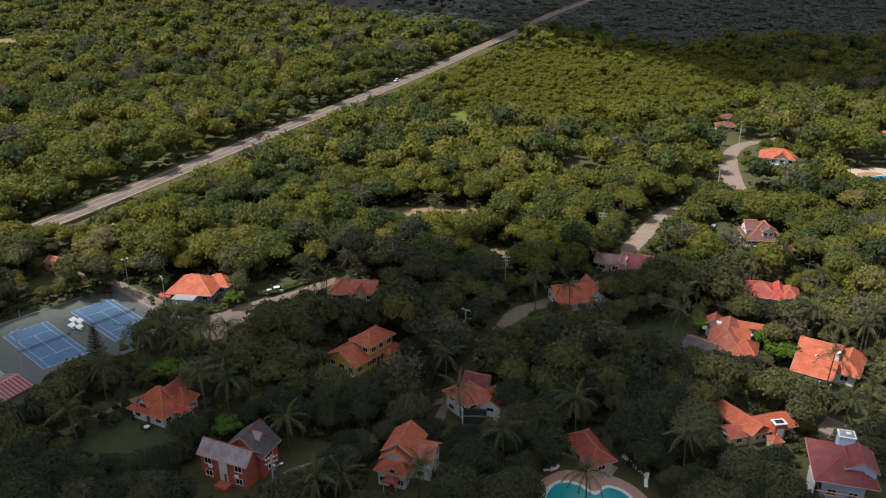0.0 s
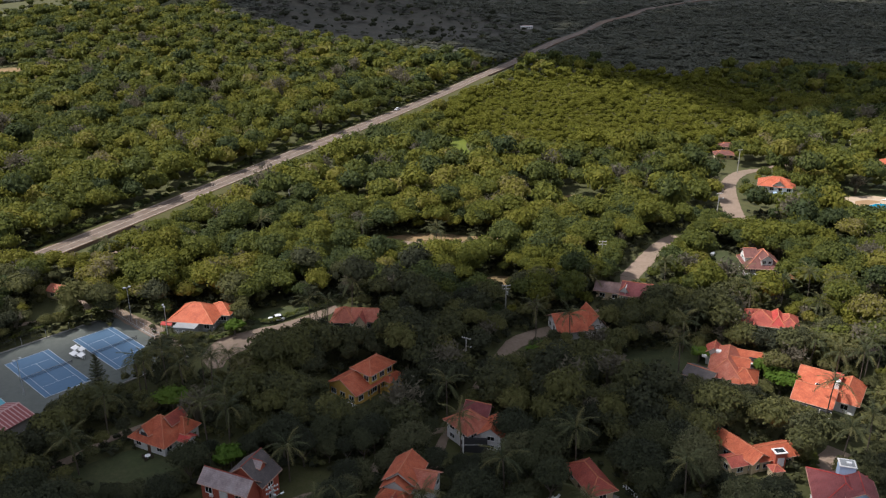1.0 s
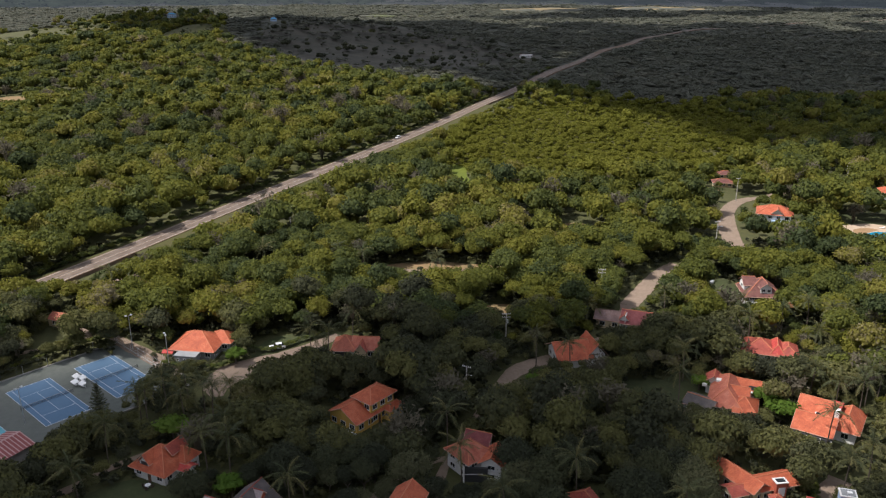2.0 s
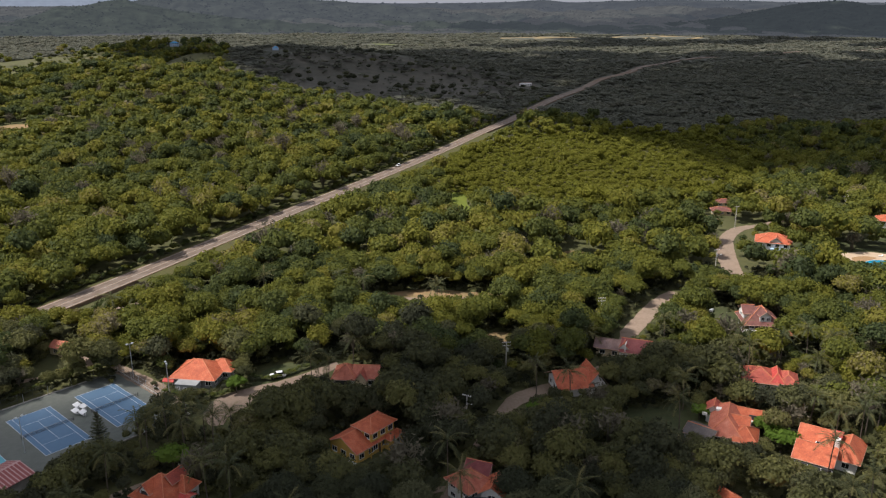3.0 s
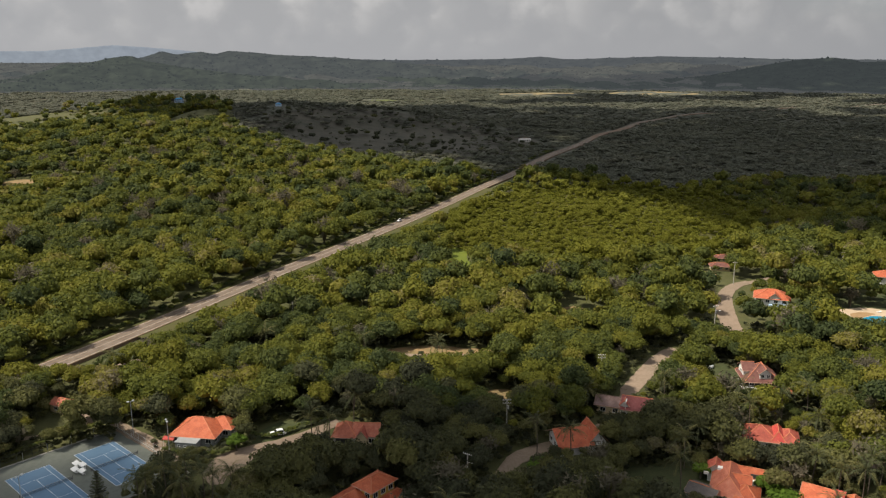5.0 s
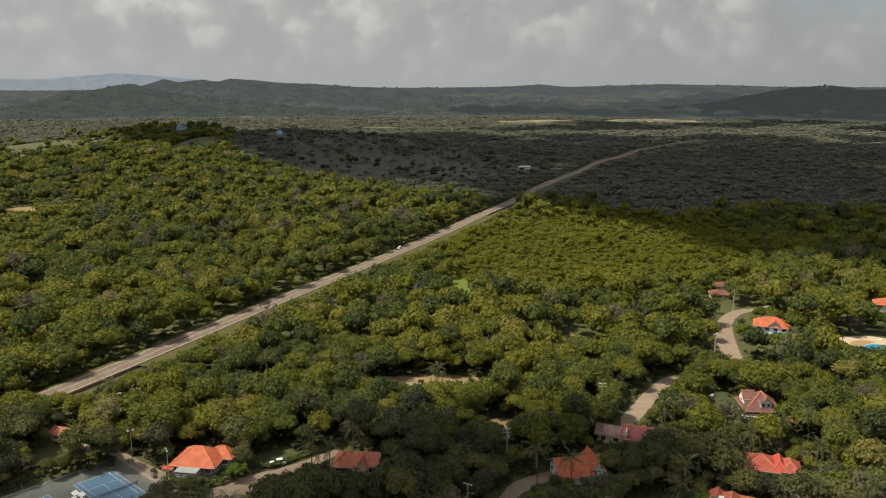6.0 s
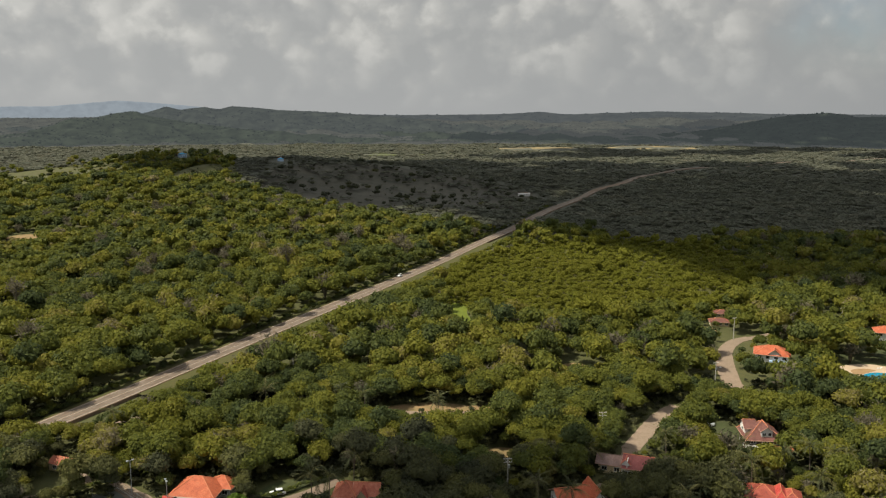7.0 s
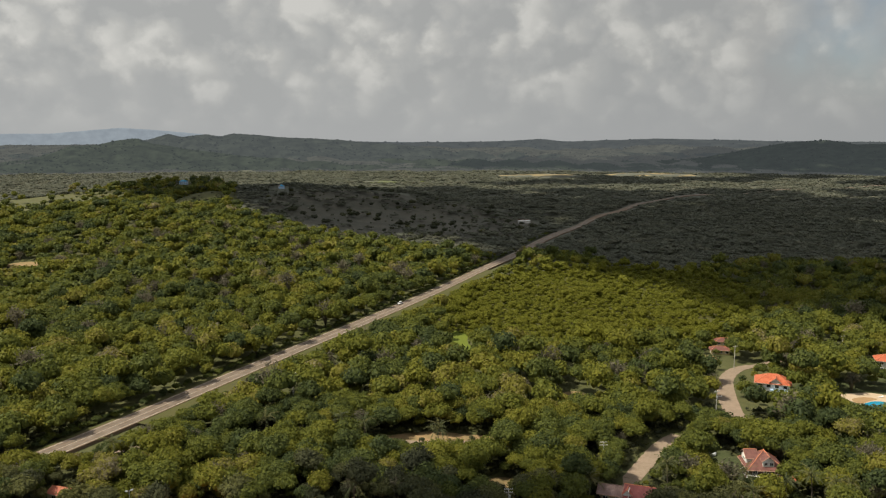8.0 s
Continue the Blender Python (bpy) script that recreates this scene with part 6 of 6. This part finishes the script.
def conifer(x, y, h):
    """A tall narrow conifer with level whorls of feathery branches."""
    t = thing("conifer", x, y, 0, "tall narrow dark conifer beside the courts", "tree")
    part("trunk", tube(bmesh.new(), (0, 0, -0.3), (0, 0, h), 0.2, 0.04), M["bark"], t)
    r = random.Random(3)
    for k in range(11):
        z = h * (0.16 + 0.8 * k / 11)
        reach = 2.5 * (1 - 0.82 * k / 11)
        bm = bmesh.new()
        for a in range(7):
            an = a * 0.9 + k * 0.5 + r.uniform(-0.2, 0.2)
            d = Vector((math.cos(an), math.sin(an), 0)); sd = Vector((-d.y, d.x, 0))
            for j in range(6):
                p = d * reach * (j + 0.6) / 6 + Vector((0, 0, z + 0.10 * j))
                w = 0.42 * (1 - j / 9)
                q = [bm.verts.new(p + v) for v in (-sd * w, d * reach / 5 + sd * 0.06, sd * w, Vector((0, 0, 0.22)))]
                bm.faces.new([q[0], q[1], q[3]]); bm.faces.new([q[1], q[2], q[3]]); bm.faces.new([q[0], q[2], q[1]])
        part("branch_whorl", bm, M["leaf"], t)


forest()
conifer(-82.5, 171.5, 9.5)
palms()
lime_trees()
hedges()
round_bushes()

# ---- clouds that shade the land ----
CLOUD_HIGH = 2400.0


def cloud_stuff():
    m = bpy.data.materials.new("cloud"); m.use_nodes = True
    add, link = nodes_of(m.node_tree)
    d = add("ShaderNodeBsdfDiffuse"); d.inputs[0].default_value = (0.85, 0.85, 0.85, 1)
    link(d.outputs[0], add("ShaderNodeOutputMaterial").inputs[0])
    return m


def cloud(ground_spots, seed):
    """A flat cumulus over the spots (x, y, half width) that it shades."""
    r = np.random.default_rng(seed)
    V, F, n = [], [], 0
    iv, fi = ICO2
    off = np.array(sun_way) / sun_way.z * CLOUD_HIGH
    for gx, gy, w in ground_spots:
        v = iv * w * r.uniform(0.8, 0.95, (len(iv), 1)) * np.array([1, 1, 0.3]) + np.array([gx, gy, 0]) + off
        V.append(v); F.append(fi + n); n += len(v)
        for k in range(7):
            a, q = r.uniform(0, 6.28), math.sqrt(r.uniform(0, 1)) * 1.0 * w
            s = w * r.uniform(0.15, 0.34)
            v = iv * s * r.uniform(0.85, 1.15, (len(iv), 1)) * np.array([1, 1, 0.35]) + np.array([gx + q * math.cos(a), gy + q * math.sin(a), 0]) + off
            V.append(v); F.append(fi + n); n += len(v)
    me = mesh_from("cloud", np.concatenate(V), np.concatenate(F), [M["cloud"]], None, True)
    tagged(new("cloud", me), "flat grey-white cumulus cloud shading the land", "cloud", kind="structure")


M["cloud"] = cloud_stuff()
cloud([(x, y, 34) for x, y in ((-130, 120), (-100, 120), (-70, 115), (-40, 120), (-5, 125), (25, 120), (38, 150), (-20, 150), (10, 155), (30, 178), (0, 185), (-35, 165), (-60, 145), (-95, 145), (-125, 145), (-15, 190), (10, 95), (-60, 90), (-78, 162), (-118, 158), (-98, 156), (92, 108), (112, 122), (30, 200), (48, 196))], 1)
cloud([(x, y, 50) for x, y in ((205, 560), (225, 535), (255, 515), (290, 490), (320, 500), (300, 545), (250, 570), (345, 470), (360, 530), (185, 610), (160, 640), (225, 500), (255, 470), (300, 445), (350, 430))], 4)
cloud([(x, y, 150) for x, y in ((-120, 1080), (10, 980), (130, 900), (-340, 1280), (-200, 1270), (60, 1170), (250, 810), (390, 690), (240, 690), (350, 580), (470, 600), (600, 600), (160, 820), (400, 830), (520, 720), (520, 900), (330, 1010), (200, 1300), (480, 1150), (700, 1050), (680, 900), (700, 1300), (400, 1400), (100, 1450), (-130, 1400), (900, 1300), (900, 1550), (600, 1600), (300, 1620), (0, 1650), (-280, 1500), (1150, 1700), (850, 1100), (250, 1150), (-50, 1230), (550, 1350), (1100, 1450), (-420, 1420), (-190, 1130), (-60, 1000), (-300, 1200), (250, 1980), (480, 2050), (760, 2150), (1000, 2300), (1100, 1950), (1300, 2150), (1500, 2350), (1250, 2500), (1600, 2100), (1000, 2560), (420, 2250))], 2)
cloud([(x, y, 260) for x, y in ((700, 2900), (1100, 2850), (1500, 2750), (1300, 3150), (900, 3250), (350, 3100), (1700, 3050), (1650, 3400), (1250, 3500))], 3)


# ---- far hills, a backdrop against the sky ----


def far_stuff(name, colour, haze_glow):
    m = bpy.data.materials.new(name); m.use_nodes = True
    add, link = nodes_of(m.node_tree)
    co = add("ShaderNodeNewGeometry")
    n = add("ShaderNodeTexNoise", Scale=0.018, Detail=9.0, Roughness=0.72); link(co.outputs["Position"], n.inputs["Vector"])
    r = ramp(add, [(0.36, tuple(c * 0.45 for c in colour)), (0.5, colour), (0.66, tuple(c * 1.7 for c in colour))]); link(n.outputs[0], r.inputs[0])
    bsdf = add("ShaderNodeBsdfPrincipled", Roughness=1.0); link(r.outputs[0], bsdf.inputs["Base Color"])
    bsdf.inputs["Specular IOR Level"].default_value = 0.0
    # even emission stands in for the haze over the far land
    bsdf.inputs["Emission Color"].default_value = (*haze_glow, 1); bsdf.inputs["Emission Strength"].default_value = 1.0
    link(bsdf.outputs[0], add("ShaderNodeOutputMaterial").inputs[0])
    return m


def far_ridge(name, near, dist, crest, mat, label, seed, rough=1.0, swell=0.0, woods=0):
    """Rolling far land that climbs from near to a crest line at dist: crest is (degrees from straight ahead, height) from side to side."""
    r = np.random.default_rng(seed)
    az = np.linspace(-42, 42, 900)
    h = np.interp(az, [c[0] for c in crest], [c[1] for c in crest])
    h = np.convolve(np.pad(h, 3, mode="edge"), np.hanning(7) / np.hanning(7).sum(), "valid")
    for k in range(1, 60):
        h = h + rough * 2.6 / k ** 0.8 * np.sin(az * 0.5 * k + r.uniform(0, 6.28))
    ra = np.radians(az)
    V = []
    for f in np.linspace(0, 1, 40):
        d = near + (dist - near) * f
        wob = sum(np.sin(az * q * 0.31 + p * 9 * f + q) / q for q, p in ((1, 1.1), (2.3, 2), (4.1, 3.1), (7.7, 5), (13, 9)))
        z = h * f ** 1.7 * (1 + 0.2 * wob * (1 - f)) + swell * (np.maximum(wob, 0) + 1.1 * np.abs(np.sin(az * 1.15 + 2.1 * f + 0.8 * wob))) * math.sin(math.pi * f) - 1.0
        V.append(np.stack([np.sin(ra) * d, np.cos(ra) * d, z], -1))
    V.append(np.stack([np.sin(ra) * (dist + 60), np.cos(ra) * (dist + 60), np.full(len(az), -30.0)], -1))
    V = np.array(V); m, n = V.shape[:2]
    i, j = np.meshgrid(np.arange(m - 1), np.arange(n - 1), indexing="ij")
    F = np.stack([i * n + j, i * n + j + 1, (i + 1) * n + j + 1, (i + 1) * n + j], -1).reshape(-1, 4)
    tagged(new(name, mesh_from(name, V.reshape(-1, 3), F, [mat], None, True)), label, "hills", kind="structure")
    if woods:
        spots = V[:-1].reshape(-1, 3)
        spots = spots[r.integers(0, len(spots), woods)] + r.uniform(-14, 14, (woods, 3)) * np.array([1, 1, 0])
        size = 1.6 + 3.6 * r.random(woods) ** 2
        iv, fi = ICO1
        size *= near / 2750
        W = (iv[None] * r.uniform(0.75, 1.2, (woods, len(iv), 1)) * np.array([1.2, 1, 0.75]) * size[:, None, None] + spots[:, None]).reshape(-1, 3)
        G = (fi[None] + (np.arange(woods) * len(iv))[:, None, None]).reshape(-1, 3)
        tagged(new("far_woods", mesh_from("far_woods", W, G, [mat], None, True)), "clumps of trees on the hazy far land", "trees", kind="stuff")


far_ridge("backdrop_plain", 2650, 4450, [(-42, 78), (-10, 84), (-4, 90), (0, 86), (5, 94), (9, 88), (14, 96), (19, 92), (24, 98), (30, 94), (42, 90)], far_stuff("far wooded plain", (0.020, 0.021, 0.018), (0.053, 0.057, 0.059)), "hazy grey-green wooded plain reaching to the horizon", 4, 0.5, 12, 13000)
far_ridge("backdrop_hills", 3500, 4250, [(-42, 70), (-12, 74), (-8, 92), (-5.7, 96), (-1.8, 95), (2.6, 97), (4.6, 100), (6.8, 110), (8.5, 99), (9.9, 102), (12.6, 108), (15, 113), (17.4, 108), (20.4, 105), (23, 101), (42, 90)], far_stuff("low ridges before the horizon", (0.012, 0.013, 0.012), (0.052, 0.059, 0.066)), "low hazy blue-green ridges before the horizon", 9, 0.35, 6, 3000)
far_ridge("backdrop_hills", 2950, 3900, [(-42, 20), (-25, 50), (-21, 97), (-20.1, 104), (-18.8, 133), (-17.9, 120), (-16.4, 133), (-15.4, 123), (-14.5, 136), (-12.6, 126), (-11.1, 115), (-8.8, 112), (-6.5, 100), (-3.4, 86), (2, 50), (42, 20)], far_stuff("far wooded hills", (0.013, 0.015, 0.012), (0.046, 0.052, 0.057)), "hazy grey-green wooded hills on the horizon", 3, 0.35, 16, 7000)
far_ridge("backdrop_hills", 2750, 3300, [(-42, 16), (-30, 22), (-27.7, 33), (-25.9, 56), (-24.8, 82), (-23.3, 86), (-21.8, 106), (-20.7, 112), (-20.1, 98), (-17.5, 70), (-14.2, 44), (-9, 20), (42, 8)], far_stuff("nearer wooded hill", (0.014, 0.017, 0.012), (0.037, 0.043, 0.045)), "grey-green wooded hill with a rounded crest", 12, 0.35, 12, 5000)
# less haze glow here, so this rise comes out darker
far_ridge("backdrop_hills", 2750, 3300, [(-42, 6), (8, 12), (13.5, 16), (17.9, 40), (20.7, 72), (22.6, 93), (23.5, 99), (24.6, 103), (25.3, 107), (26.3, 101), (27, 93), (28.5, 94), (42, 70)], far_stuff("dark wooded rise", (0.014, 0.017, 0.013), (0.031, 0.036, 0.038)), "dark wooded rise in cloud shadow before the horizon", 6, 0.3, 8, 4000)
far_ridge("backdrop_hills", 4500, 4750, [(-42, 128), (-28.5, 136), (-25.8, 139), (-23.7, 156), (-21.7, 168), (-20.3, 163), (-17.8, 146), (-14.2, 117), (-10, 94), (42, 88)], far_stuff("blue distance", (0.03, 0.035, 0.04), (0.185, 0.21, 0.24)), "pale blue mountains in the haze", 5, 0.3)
